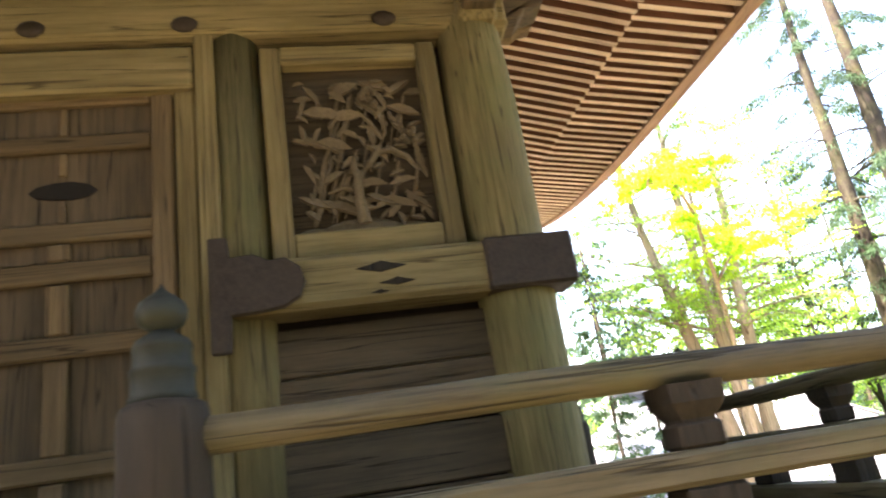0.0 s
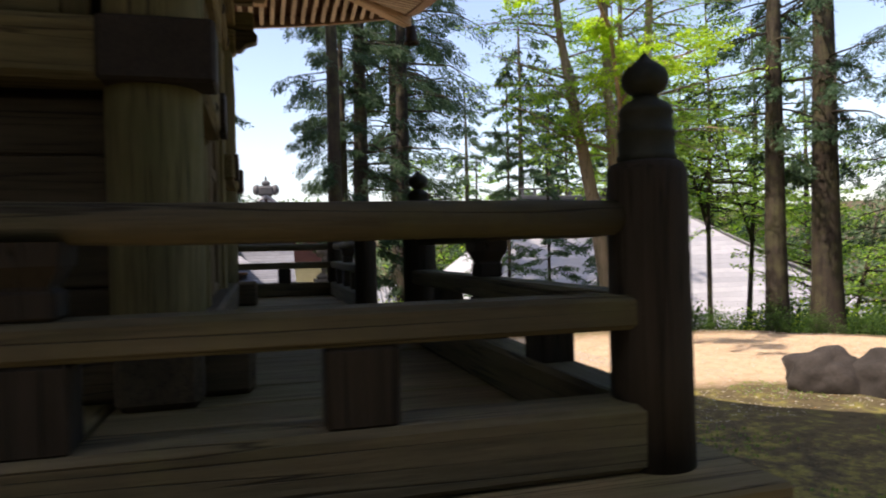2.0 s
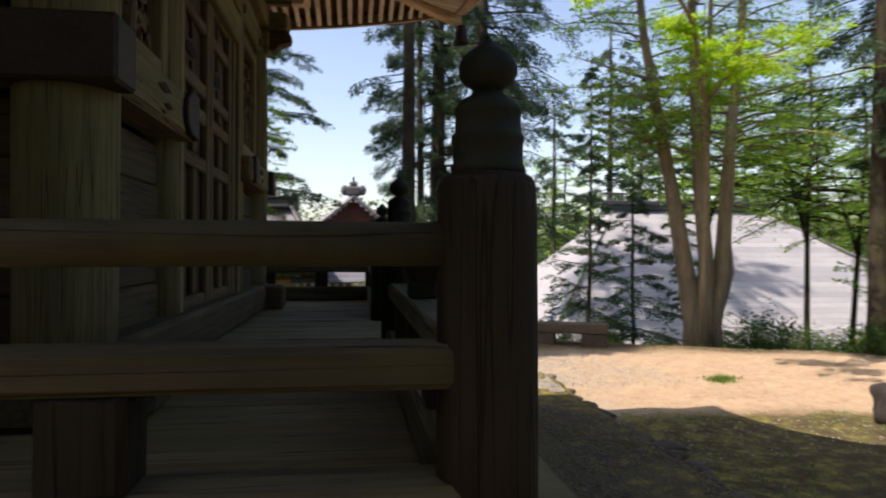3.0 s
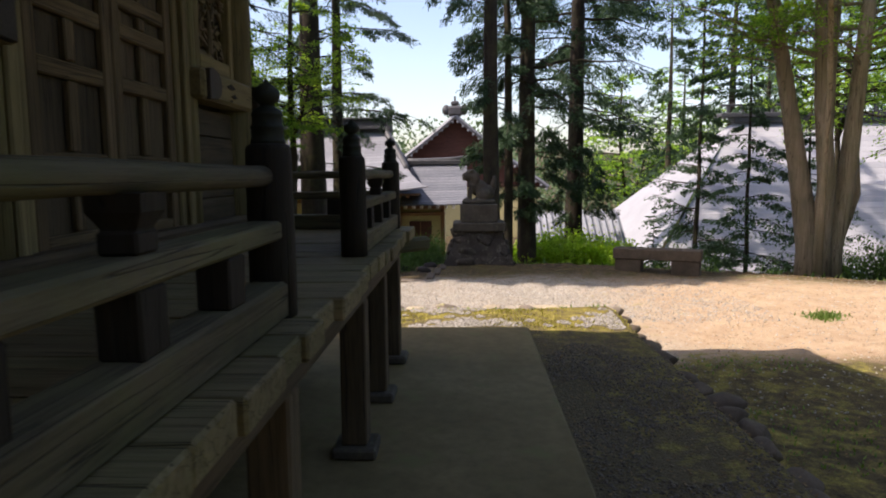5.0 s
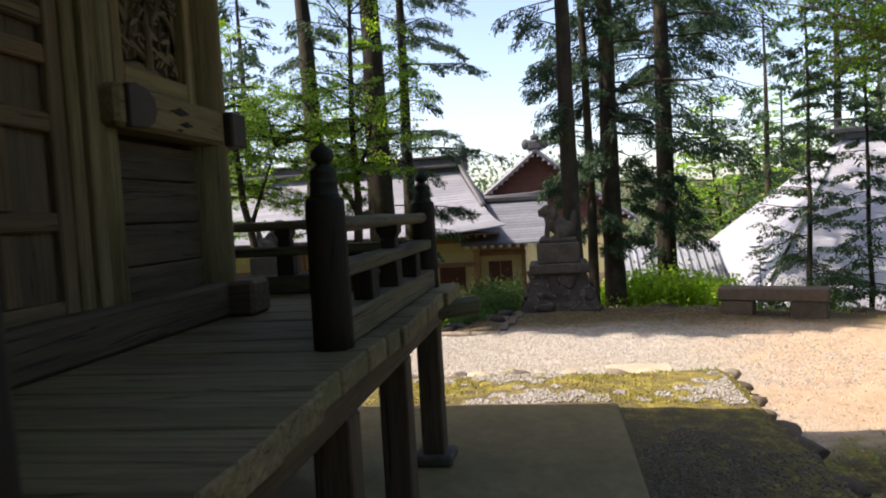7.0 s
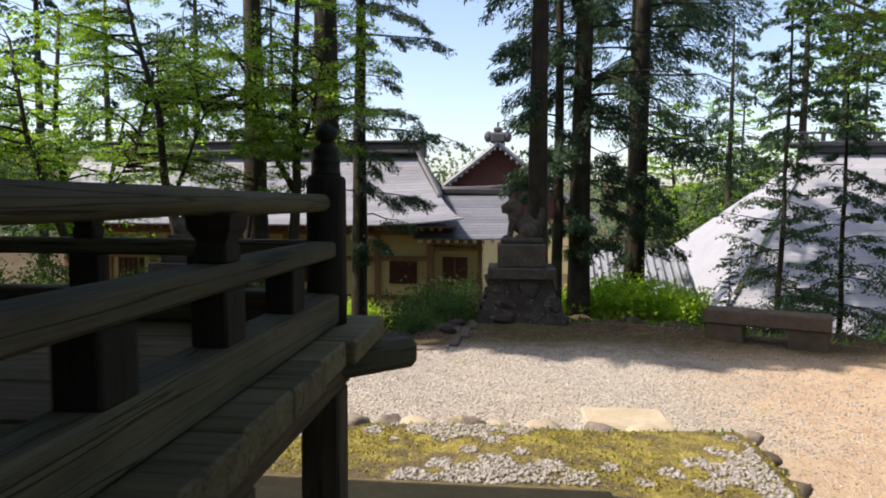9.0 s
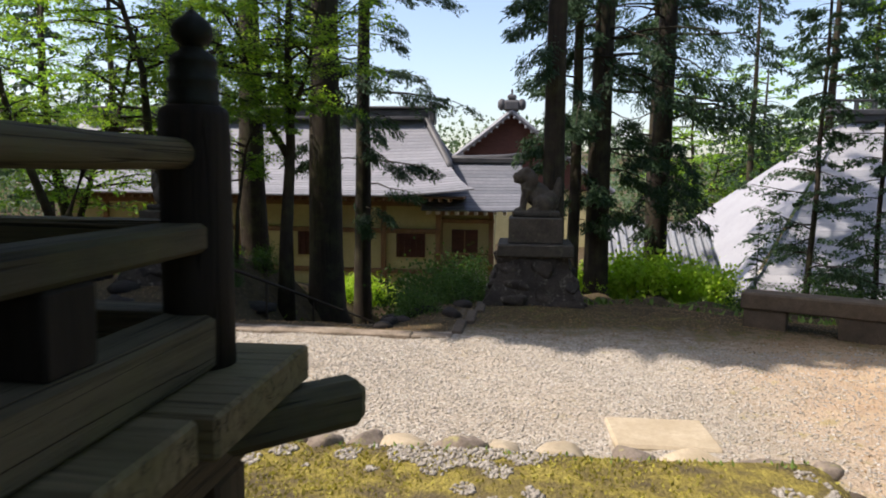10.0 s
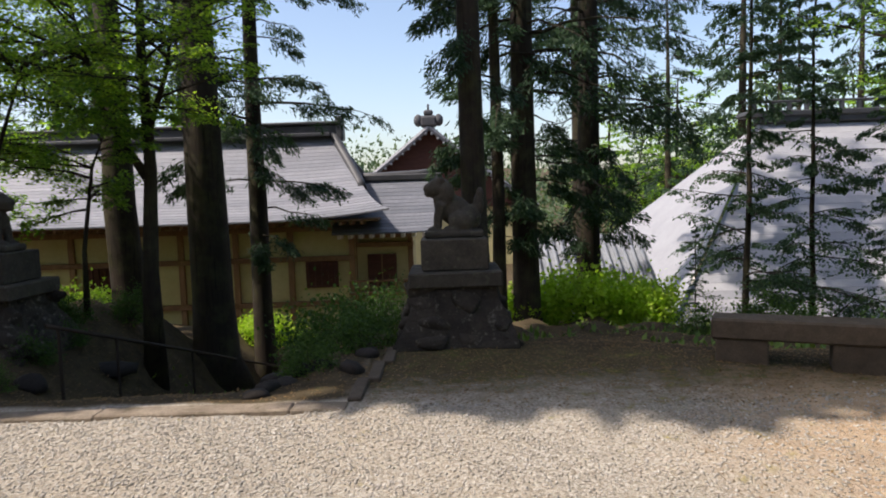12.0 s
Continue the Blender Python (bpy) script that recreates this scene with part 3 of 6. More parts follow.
for si, m in enumerate(SIDES):
    axis = "xyxy"[si]
    loc_axis = "x"
    half, inner, y = ((HX, INX, -HY), (HY, INY, -HX))[si % 2]  # y: plane of the column centres
    def put(name, bm, mat, label="", smooth=False, parent=shrine, mm=m):
        return part(name, bm, mat, parent, label, smooth, mm)
    DW = (inner - 0.215) / 2
    # inner columns beside the door
    for sx in (-1, 1):
        put("door_column", lathe([(0.09, 0.0), (0.092, 0.9), (0.088, TOP - FLOOR)], 20, None, Matrix.Translation((sx * inner, y, 0))), COLUMN, "pale round column beside the doors", True)
        j = box((sx * (inner - 0.1) - 0.035, y - 0.085, 0.02), (sx * (inner - 0.1) + 0.035, y + 0.05, 2.06), 0.008)
        put("jamb", stretched(j, 2), PALE["z"])
        j = box((sx * (inner - 0.175) - 0.035, y - 0.06, 0.02), (sx * (inner - 0.175) + 0.035, y + 0.05, 2.0), 0.008)
        put("jamb", stretched(j, 5), PALE["z"])
    # sill, tie beam at panel foot, head beam and its top plate
    put("ground_sill", stretched(box((-half - 0.28, y - 0.14, 0.0), (half + 0.28, y + 0.08, 0.19), 0.02), si), WOOD["x"], "thick weathered floor sill")
    for sx in (-1, 1):
        lo, hi = sorted((sx * (inner - 0.05), sx * (half + (0.12 if si % 2 == 0 else -0.02))))
        put("tie_beam", stretched(box((lo, y - 0.155, 0.915), (hi, y + 0.02, 1.095), 0.02), 7 + si), PALE["x"], "cracked pale tie beam")
        e0, e1 = sorted((sx * (half - 0.13), sx * (half + 0.19)))
        if si % 2 == 0:
            put("beam_sheath", box((e0, y - 0.168, 0.912), (e1, y + 0.0, 1.098), 0.01), DARK, "dark metal sheath on the beam end")
        ctr = sx * inner
        out = [(-0.1, -0.09), (-0.1, 0.29), (-0.04, 0.29), (-0.035, 0.22), (0.04, 0.225), (0.09, 0.2), (0.14, 0.205), (0.185, 0.17), (0.2, 0.12), (0.18, 0.07), (0.13, 0.04), (0.06, 0.03), (-0.035, 0.025), (-0.04, -0.09)]
        if si % 2:
            out = [(0.0, 0.03), (0.0, 0.21), (0.06, 0.22), (0.14, 0.205), (0.185, 0.17), (0.2, 0.12), (0.18, 0.07), (0.13, 0.04)]
        if sx < 0:
            out = [(-a, b) for a, b in out][::-1]
        put("beam_sheath", extrude_outline(out, 0.03, None, Matrix.Translation((ctr, y - 0.178, 0.885)), 0.005), DARK, "dark metal sheath on the beam end")
        for kx, kz, kw in ((-0.02, 1.03, 0.085), (0.03, 0.975, 0.06), (-0.03, 0.945, 0.03)):
            eye = [(-kw, 0), (-kw * 0.4, kw * 0.13), (0, kw * 0.26), (kw * 0.4, kw * 0.13), (kw, 0), (kw * 0.4, -kw * 0.12), (0, -kw * 0.2), (-kw * 0.4, -kw * 0.12)]
            put("knot", extrude_outline(eye, 0.012, None, Matrix.Translation((sx * (inner + half) / 2 + kx, y - 0.1605, kz))), NEWEL, "dark eye-shaped knot in the beam")
        # carved panel with its frame
        px = sx * (inner + (half - inner) / 2 - 0.025)
        w0, w1, z0, z1 = px - 0.345, px + 0.33, 1.1, 1.975
        for bx in (((w0, y - 0.07, z0), (w0 + 0.075, y, z1)), ((w1 - 0.075, y - 0.07, z0), (w1, y, z1))):
            put("panel_frame", stretched(box(*bx, 0.008), 3), PALE["z"])
        for bx in (((w0 + 0.076, y - 0.068, z0), (w1 - 0.076, y, z0 + 0.11)), ((w0 + 0.076, y - 0.068, z1 - 0.08), (w1 - 0.076, y, z1))):
            put("panel_frame", stretched(box(*bx, 0.008), 4), PALE["x"])
        c = new("carving", carve_mesh)
        c.parent, c.matrix_basis = shrine, m @ pose(px, y + 0.01, z0 + 0.1)
        tagged(c, "deeply carved plum and bamboo relief")
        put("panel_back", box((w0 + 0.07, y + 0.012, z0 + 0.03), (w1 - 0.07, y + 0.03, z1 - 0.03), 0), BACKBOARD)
        # plank wall under the tie beam
        zz = 0.13
        for k, hgt in enumerate((0.2, 0.19, 0.2, 0.17)):
            l0, l1 = sorted((sx * (inner + 0.07), sx * (half - 0.1)))
            put("plank", stretched(box((l0, y - 0.035 + 0.006 * (k % 2), zz), (l1, y + 0.02, zz + hgt - 0.006), 0.006), k + si), WOOD["x"])
            zz += hgt
    put("head_beam", stretched(box((-half - 0.16, y - 0.1, 2.02), (half + 0.16, y + 0.06, 2.215), 0.02), 11 + si), PALE["x"], "pale head beam with iron nail covers")
    put("door_lintel", stretched(box((-inner + 0.14, y - 0.095, 1.8), (inner - 0.14, y + 0.04, 1.98), 0.012), 12), PALE["x"])
    put("top_plate", stretched(box((-half - 0.3, y - 0.16, 2.22), (half + 0.3, y + 0.1, 2.34), 0.012), 13), PALE["x"])
    for nx in (-1.55, -0.805, -0.28, 0.28, 0.805, 1.55):
        put("nail_cover", ball((nx, y - 0.1, 2.065), (0.05, 0.018, 0.035), None, 2), DARK, "round iron nail cover", True)
    for sx in (-1, 1):
        nb = nose(0.2, 0.18, 0.13)
        if sx < 0:
            nb.transform(Matrix.Diagonal((-1, 1, 1, 1)))
            bmesh.ops.reverse_faces(nb, faces=nb.faces[:])
        nb.transform(Matrix.Translation((sx * (half + 0.1), y - 0.02, 2.025)))
        put("beam_nose", nb, WOOD["x"], "curled dark beam end")
    # bracket sets above the columns
    for bx in (-half, -inner, 0.0, inner, half):
        bm = lathe([(0.09, 2.34), (0.09, 2.37), (0.14, 2.43), (0.14, 2.5)], 4, None, Matrix.Translation((bx, y, 0)) @ pose(0, 0, 0, 0, 0, 45))
        put("bearing_block", bm, WOOD["x"])
        arm = nose(0.42, 0.14, 0.1)
        arm.transform(Matrix.Translation((bx, y, 2.46)) @ pose(0, 0, 0, 0, 0, -90))
        put("bracket_arm", arm, DOOR["y"], "curled bracket arm")
        arm2 = nose(0.62, 0.13, 0.1)
        arm2.transform(Matrix.Translation((bx, y, 2.63)) @ pose(0, 0, 0, 0, 0, -90))
        put("bracket_arm", arm2, DOOR["y"], "curled bracket arm")
        put("bracket_block", box((bx - 0.3, y - 0.4, 2.55), (bx + 0.3, y - 0.3, 2.64), 0.015), DOOR["x"])
        for ox in (-0.25, 0.0, 0.25):
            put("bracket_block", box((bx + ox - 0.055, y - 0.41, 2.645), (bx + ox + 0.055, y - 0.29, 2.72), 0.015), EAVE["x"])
    put("wall_plate_board", box((-half, y - 0.02, 2.34), (half, y + 0.03, 3.1), 0), WOOD["x"])
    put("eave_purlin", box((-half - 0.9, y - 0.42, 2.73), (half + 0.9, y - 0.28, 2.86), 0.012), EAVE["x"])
    # the pair of panelled doors
    for sx in (-1, 1):
        door = part("door", box((sx * DW - DW + 0.005, y - 0.012, 0.14), (sx * DW + DW - 0.005, y + 0.02, 1.86), 0), WOOD["z"], shrine, "panelled wooden shrine door, closed", False, m)
        a, b = sx * DW - DW + 0.005, sx * DW + DW - 0.005
        for s0, s1 in ((a, a + 0.075), (b - 0.075, b)):
            part("stile", stretched(box((s0, y - 0.05, 0.14), (s1, y - 0.013, 1.86), 0.007), 1), DOOR["z"], door)
        for z0, z1 in ((0.14, 0.24), (0.5, 0.57), (0.87, 0.94), (1.12, 1.19), (1.26, 1.33), (1.6, 1.66), (1.78, 1.86)):
            part("door_rail", stretched(box((a + 0.076, y - 0.045, z0), (b - 0.076, y - 0.013, z1), 0.007), 2), DOOR["x"], door)
        mid = (a + b) / 2
        for z0, z1 in ((0.245, 0.495), (0.575, 0.865), (0.945, 1.115), (1.195, 1.255)):
            part("muntin", stretched(box((mid - 0.035, y - 0.043, z0), (mid + 0.035, y - 0.013, z1), 0.006), 2), DOOR["z"], door)
        for z0, z1 in ((1.335, 1.4), (1.51, 1.595), (1.665, 1.775)):
            part("muntin", box((mid - 0.012, y - 0.03, z0), (mid + 0.012, y - 0.013, z1), 0.003), DOOR["z"], door)
        # near-black plate on the door face, painting the dark of a cut-out
        cut = [(-0.11, 0), (-0.085, 0.022), (-0.03, 0.034), (0.03, 0.036), (0.085, 0.022), (0.11, 0), (0.085, -0.022), (0.03, -0.032), (-0.03, -0.03), (-0.085, -0.02)]
        part("door_opening", extrude_outline(cut, 0.006, None, Matrix.Translation((mid, y - 0.02, 1.455))), mineral("opening_shade", (0.012, 0.01, 0.008), (0.02, 0.016, 0.012), (0.015, 0.012, 0.01), 8.0) if si == 0 and sx < 0 else bpy.data.materials["opening_shade"], door, "dark plate painting the shade of a shaped cut-out")

# ---- the roof: eaves of two rafter tiers, curling up towards the corners ----
X1, Y0, Y1 = 4.64, -0.75, 6.17
X0 = 2 * CX - X1
roof = part("roof", bmesh.new(), ROOF, shrine, "broad grey hipped roof")
RY = (Y0 + Y1) / 2


def lift(u):
    """How much the eave rises at a share u of the way from its middle to its corner."""
    return 0.3 * abs(u) ** 2.6


def to_local(p):
    return (p[0] - CX, p[1] - CY, p[2] - FLOOR)


def skin(z_off, grow, mat, name, label):
    """The curved roof sheet from the eave to the ridge."""
    bm = bmesh.new()
    n, rows = 14, 10
    hx, hy = (X1 - X0) / 2 + grow, (Y1 - Y0) / 2 + grow
    rings = []
    for r in range(rows + 1):
        s = r / rows
        z = 3.95 + z_off + 4.6 * (0.55 * s + 0.45 * s ** 2)
        ring = []
        for side in range(4):
            for k in range(n):
                u = -1 + 2 * k / n
                c, d = (hx * (1 - 0.34 * s), hy * (1 - 0.98 * s))
                x, y = [(u * c, -d), (c, u * d), (-u * c, d), (-c, -u * d)][side]
                ring.append(bm.verts.new(to_local((CX + x, RY + y, z + lift(u) * (1 - s) ** 2))))
        rings.append(ring)
    for a, b in zip(rings, rings[1:]):
        for k in range(len(a)):
            bm.faces.new((a[k], a[(k + 1) % len(a)], b[(k + 1) % len(b)], b[k]))
    bm.faces.new(rings[-1])
    return part(name, bm, mat, roof, label, smooth=True)


skin(0.16, 0.04, ROOF, "roof_sheet", "grey metal roof sheet")
# board darkened in colour so the rafter gaps look shaded
skin(0.085, -0.01, SHADE_BOARD, "eave_board", "boards coloured dark as the shade above the rafters")
part("ridge_cap", box((-2.5, RY - CY - 0.2, 7.3), (2.5, RY - CY + 0.2, 7.8), 0.05), DARKROOF, roof)

for side in range(4):
    fascia, prev = bmesh.new(), None
    for k in range(25):
        u = -1 + k / 12
        x, y = [(CX + u * (X1 - CX), Y0), (X1, RY + u * (Y1 - RY)), (CX - u * (X1 - CX), Y1), (X0, RY - u * (Y1 - RY))][side]
        ox, oy = [(0, 1), (-1, 0), (0, -1), (1, 0)][side]
        z = 3.81 + lift(u)
        ring = [fascia.verts.new(to_local(q)) for q in ((x - ox * 0.05, y - oy * 0.05, z + 0.03), (x + ox * 0.09, y + oy * 0.09, z), (x + ox * 0.09, y + oy * 0.09, z + 0.12), (x - ox * 0.05, y - oy * 0.05, z + 0.33))]
        if prev:
            for q in range(4):
                fascia.faces.new((prev[q], prev[(q + 1) % 4], ring[(q + 1) % 4], ring[q]))
        prev = ring
    bmesh.ops.recalc_face_normals(fascia, faces=fascia.faces[:])
    part("fascia", fascia, FASCIA, roof, "faded pinkish-brown eave edge")

# rafters on the sides that are seen, two tiers each
RAFT = {}
for tier, (inner, outer, rise) in enumerate(((2.6, 3.95, 0.36), (3.8, 4.58, 0.12))):
    ln = outer - inner
    bm = box((0, -0.021, -0.012), (math.hypot(ln, rise), 0.021, 0.07), 0.003)
    RAFT[tier] = (part("rafter", bm, GROUND_LIT, roof, "square rafter, bounce light painted pale below, shade red-brown at the sides"), inner, outer, rise)
    me = RAFT[tier][0].data
    me.materials.append(SHADED_RED)
    # light painted by face direction: pale undersides, dark sides and tops
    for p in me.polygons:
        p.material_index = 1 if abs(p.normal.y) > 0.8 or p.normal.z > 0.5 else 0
firsts = {0: True, 1: True}


def set_rafter(tier, place):
    ob = RAFT[tier][0]
    if firsts[tier]:
        ob.matrix_basis, firsts[tier] = place, False
    else:
        again("rafter", ob, roof, place)


def rafter_row(side, lo, hi):
    for tier in (0, 1):
        _, inner, outer, rise = RAFT[tier]
        n = int((hi - lo) / 0.1)
        for k in range(n + 1):
            w = lo + (hi - lo) * k / n
            zo = 3.835 if tier else 3.885
            tilt = math.degrees(math.atan2(rise, outer - inner))
            if side == "x":
                u = (w - RY) / (Y1 - RY)
                start = max(inner, 2.7 + max(0.0, w - 4.69) * 1.94 / 1.48)
                if start > outer - 0.12:
                    continue
                z = zo + lift(u) * (1.0 if tier else 0.75)
                f = (start - inner) / (outer - inner)
                m = pose(*to_local((start, w, z + rise * (1 - f))), 0, tilt, 0) @ Matrix.Diagonal((1 - f, 1, 1, 1))
            else:
                u = (w - CX) / (X1 - CX)
                share = 1.48 / 1.94
                yi, yo = 4.69 + (inner - 2.7) * share, 4.69 + (outer - 2.7) * share
                start = max(yi, 4.69 + max(0.0, w - 2.7) * share)
                if start > yo - 0.06:
                    continue
                z = zo + lift(u) * (1.0 if tier else 0.75)
                f = (start - yi) / (yo - yi)
                m = pose(*to_local((w, start, z + rise * share * (1 - f))), 0, 0, 90) @ pose(0, 0, 0, 0, tilt, 0) @ Matrix.Diagonal(((1 - f) * share, 1, 1, 1))
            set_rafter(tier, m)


rafter_row("x", -0.3, 6.0)
rafter_row("y", -1.6, 4.5)
# boards lying on the rafters, coloured dark as the shade in the gaps
for tier in (0, 1):
    _, inner, outer, rise = RAFT[tier]
    zo = 3.835 if tier else 3.885
    hi_share = 1.48 / 1.94
    bm = bmesh.new()
    for side in ("x", "y"):
        rows = []
        for k in range(31):
            f = k / 30
            w = (-0.4 + 6.45 * f) if side == "x" else (-1.7 + 6.25 * f)
            row = []
            for g in (0.0, 0.5, 1.0):
                a = inner + (outer - inner) * g
                if side == "x":
                    edge = 4.69 + (a - 2.7) * hi_share
                    yy = min(w, edge)
                    u = (yy - RY) / (Y1 - RY)
                    row.append(bm.verts.new(to_local((a, yy, zo + rise * (1 - g) + 0.072 + lift(u) * (1.0 if tier else 0.75)))))
                else:
                    xx = min(w, a)
                    u = (xx - CX) / (X1 - CX)
                    row.append(bm.verts.new(to_local((xx, 4.69 + (a - 2.7) * hi_share, zo + rise * hi_share * (1 - g) + 0.072 + lift(u) * (1.0 if tier else 0.75)))))
            rows.append(row)
        for p, q in zip(rows, rows[1:]):
            for g in (0, 1):
                if (p[g].co - q[g].co).length + (p[g + 1].co - q[g + 1].co).length > 0.01:
                    bm.faces.new((p[g], p[g + 1], q[g + 1], q[g]))
    part("soffit_board", bm, SHADED_RED, roof, "red-brown boards, darkened as shade between the rafters")
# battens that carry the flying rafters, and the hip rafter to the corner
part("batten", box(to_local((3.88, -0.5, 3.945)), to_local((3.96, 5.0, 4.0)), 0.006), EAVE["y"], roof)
hip_a, hip_b = Vector(to_local((2.7, 4.69, 4.27))), Vector(to_local((X1 - 0.03, Y1 - 0.03, 4.08)))
bm = box((0, -0.055, -0.08), ((hip_b - hip_a).length, 0.055, 0.06), 0.01)
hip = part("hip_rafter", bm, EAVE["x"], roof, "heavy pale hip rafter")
d = hip_b - hip_a
hip.matrix_basis = Matrix.Translation(hip_a) @ d.to_track_quat("X", "Z").to_matrix().to_4x4()
# the wind bell under the corner
bell = thing("wind_bell", "small dark bronze wind bell under the eave corner", "bell", (4.64, 6.15, 4.05))
part("bell_body", lathe([(0.02, -0.02), (0.05, -0.04), (0.062, -0.1), (0.068, -0.18), (0.085, -0.22), (0.075, -0.225), (0.05, -0.1)], 16), DARK, bell, smooth=True)
part("hanger", tube([(0, 0, 0.08), (0, 0, -0.03)], [0.008, 0.008], 6), DARK, bell)
part("clapper", tube([(0, 0, -0.1), (0, 0, -0.25)], [0.006, 0.012], 6), DARK, bell)

# ---- the veranda ----
VX0, VX1, VY0, VY1 = 2 * CX - 3.88, 3.88, -0.05, 5.88
veranda = thing("veranda", "raised weathered plank veranda round the shrine hall", "veranda", (CX, CY, 0.0))
V = lambda x, y, z: (x - CX, y - CY, z)
for lo, hi, ax in (((3.62, 0.06, 0.93), (3.78, 5.8, 1.095), "y"), ((-1.9, 0.06, 0.93), (3.6, 0.22, 1.095), "x"), ((-1.9, 5.64, 0.93), (3.6, 5.8, 1.095), "x"), ((2.82, 0.3, 0.9), (2.96, 5.6, 1.09), "y")):
    part("edge_beam", stretched(box(V(*lo), V(*hi), 0.012), 3), WOOD[ax], veranda, "squared beam under the floor edge")
for yy in (0.1, 5.7):
    for sx in ((1, -1) if yy < 1 else (1, -1)):
        a = 45 * (1 if yy > 1 else -1)
        bm = bmesh.new()
        box((-0.75, -0.055, 0.0), (0.36, 0.055, 0.125), 0.028, bm)
        at = (3.76, yy, 0.965) if sx > 0 else (2 * CX - 3.76, yy, 0.965)
        part("corner_beam", stretched(bm, 2), RAIL["x"], veranda, "rounded diagonal corner beam end", False, pose(*V(*at), 0, 0, a if sx > 0 else 180 - a))
stone_at = []
POSTS = [(3.7, y) for y in (0.14, 1.05, 2.03, 3.7, 4.69, 5.69)] + [(x, 0.14) for x in (2.7, 1.73, -0.13, -1.1, -2.1)] + [(x, 5.69) for x in (2.6, 1.5, 0.1, -2.1)]
base_mesh = None
for k, (x, y) in enumerate(POSTS):
    pst = part("post", stretched(box((-0.075, -0.075, 0.07), (0.075, 0.075, 0.93), 0.01), 1.3 * k), WOOD["z"], veranda, "square dark veranda post", False, pose(*V(x, y, 0)))
    part("foot_stone", rough_up(box((-0.13, -0.13, 0.0), (0.13, 0.13, 0.07), 0.015), 0.006, 6.0, k), GRANITE, pst, "low stone footing")


# ---- railings ----
def newel():
    """A round newel post with a bronze sleeve and an onion-shaped cap."""
    e = thing("newel_post", "dark round newel post with a green bronze onion-shaped cap", "post", group="veranda newel posts")
    sh = lathe([(0.077, -0.075), (0.077, 0.2), (0.075, 0.5), (0.074, 0.552), (0.069, 0.566), (0.058, 0.572), (0.05, 0.574)], 26)
    part("shaft", rough_up(sh, 0.0025, 5.0), NEWEL, e, smooth=True)
    sl = lathe([(0.056, 0.57), (0.056, 0.583), (0.0525, 0.587), (0.0525, 0.618), (0.0545, 0.621), (0.0545, 0.629), (0.05, 0.633), (0.049, 0.66), (0.051, 0.663), (0.05, 0.67), (0.044, 0.68), (0.027, 0.69), (0.021, 0.697)], 24)
    part("sleeve", sl, BRONZE, e, "ringed bronze sleeve", smooth=True)
    cp = lathe([(0.021, 0.695), (0.024, 0.701), (0.037, 0.708), (0.0435, 0.72), (0.0445, 0.733), (0.038, 0.748), (0.024, 0.759), (0.011, 0.769), (0.004, 0.778), (0.001, 0.784)], 24)
    part("finial", cp, BRONZE, e, "onion-shaped bronze finial", smooth=True)
    return e


NEWELS = [(3.715, 0.13), (3.715, 2.045), (3.715, 3.7), (3.715, 5.673), (1.73, 0.13), (-0.13, 0.13), (2 * CX - 3.715, 0.13), (2 * CX - 3.715, 5.673)]
base = newel()
base.matrix_basis = pose(*NEWELS[0], FLOOR)
for k, (x, y) in enumerate(NEWELS[1:]):
    copy_thing(base, pose(x, y, FLOOR - (0.042 if k in (3, 4) else 0.0), 0, 0, 50 * k))  # the pair at the stair head stands lower


def railing(a, b, shift=0.0):
    """Floor rail, middle rail and round top rail with struts between two newels."""
    a, b = Vector((*a, FLOOR)), Vector((*b, FLOOR))
    ln = (b - a).length
    ang = math.degrees(math.atan2(b.y - a.y, b.x - a.x))
    e = thing("railing", "low weathered timber balustrade with a round top rail", "railing", a, ang, "veranda railings")
    s = random.Random(int(ln * 1000))
    n = max(4, int(ln / 0.25))
    wob = [s.uniform(-0.004, 0.004) for _ in range(n + 1)]
    top = tube([(0.03 + (ln - 0.06) * k / n, wob[k], 0.468 + wob[-k - 1]) for k in range(n + 1)], [0.033 + w * 0.3 for w in wob], 16)
    part("top_rail", top, RAIL["x"], e, "round mossy top rail", smooth=True)
    part("middle_rail", stretched(box((0.0, -0.05, 0.26), (ln, 0.05, 0.323), 0.01), ln), RAIL["x"], e)
    part("floor_rail", stretched(box((0.0, -0.06, 0.0), (ln, 0.06, 0.125), 0.012), ln + 3), RAIL["x"], e)
    for f in (0.25, 0.5, 0.75) if ln > 1 else (0.5,):
        part("lower_strut", stretched(box((ln * f + shift - 0.06, -0.045, 0.125), (ln * f + shift + 0.06, 0.045, 0.26), 0.006), f), NEWEL, e)
    bm = box((ln * 0.5 + shift - 0.045, -0.04, 0.323), (ln * 0.5 + shift + 0.045, 0.04, 0.37), 0.006)
    lathe([(0.05, 0.36), (0.05, 0.375), (0.075, 0.405), (0.078, 0.44)], 4, bm, Matrix.Translation((ln * 0.5 + shift, 0, 0)) @ pose(0, 0, 0, 0, 0, 45))
    part("upper_strut", bm, NEWEL, e, "strut with a flared bearing block")
    return e


for p, q in ((NEWELS[0], NEWELS[1]), (NEWELS[2], NEWELS[3]), (NEWELS[4], NEWELS[0]), (NEWELS[6], NEWELS[5]), (NEWELS[6], NEWELS[7])):
    railing(p, q, -0.06 if p is NEWELS[4] else 0.0)
third = ((NEWELS[3][0] - NEWELS[7][0]) / 3)
for k in range(3):
    railing((NEWELS[7][0] + third * k, 5.673), (NEWELS[7][0] + third * (k + 1), 5.673))

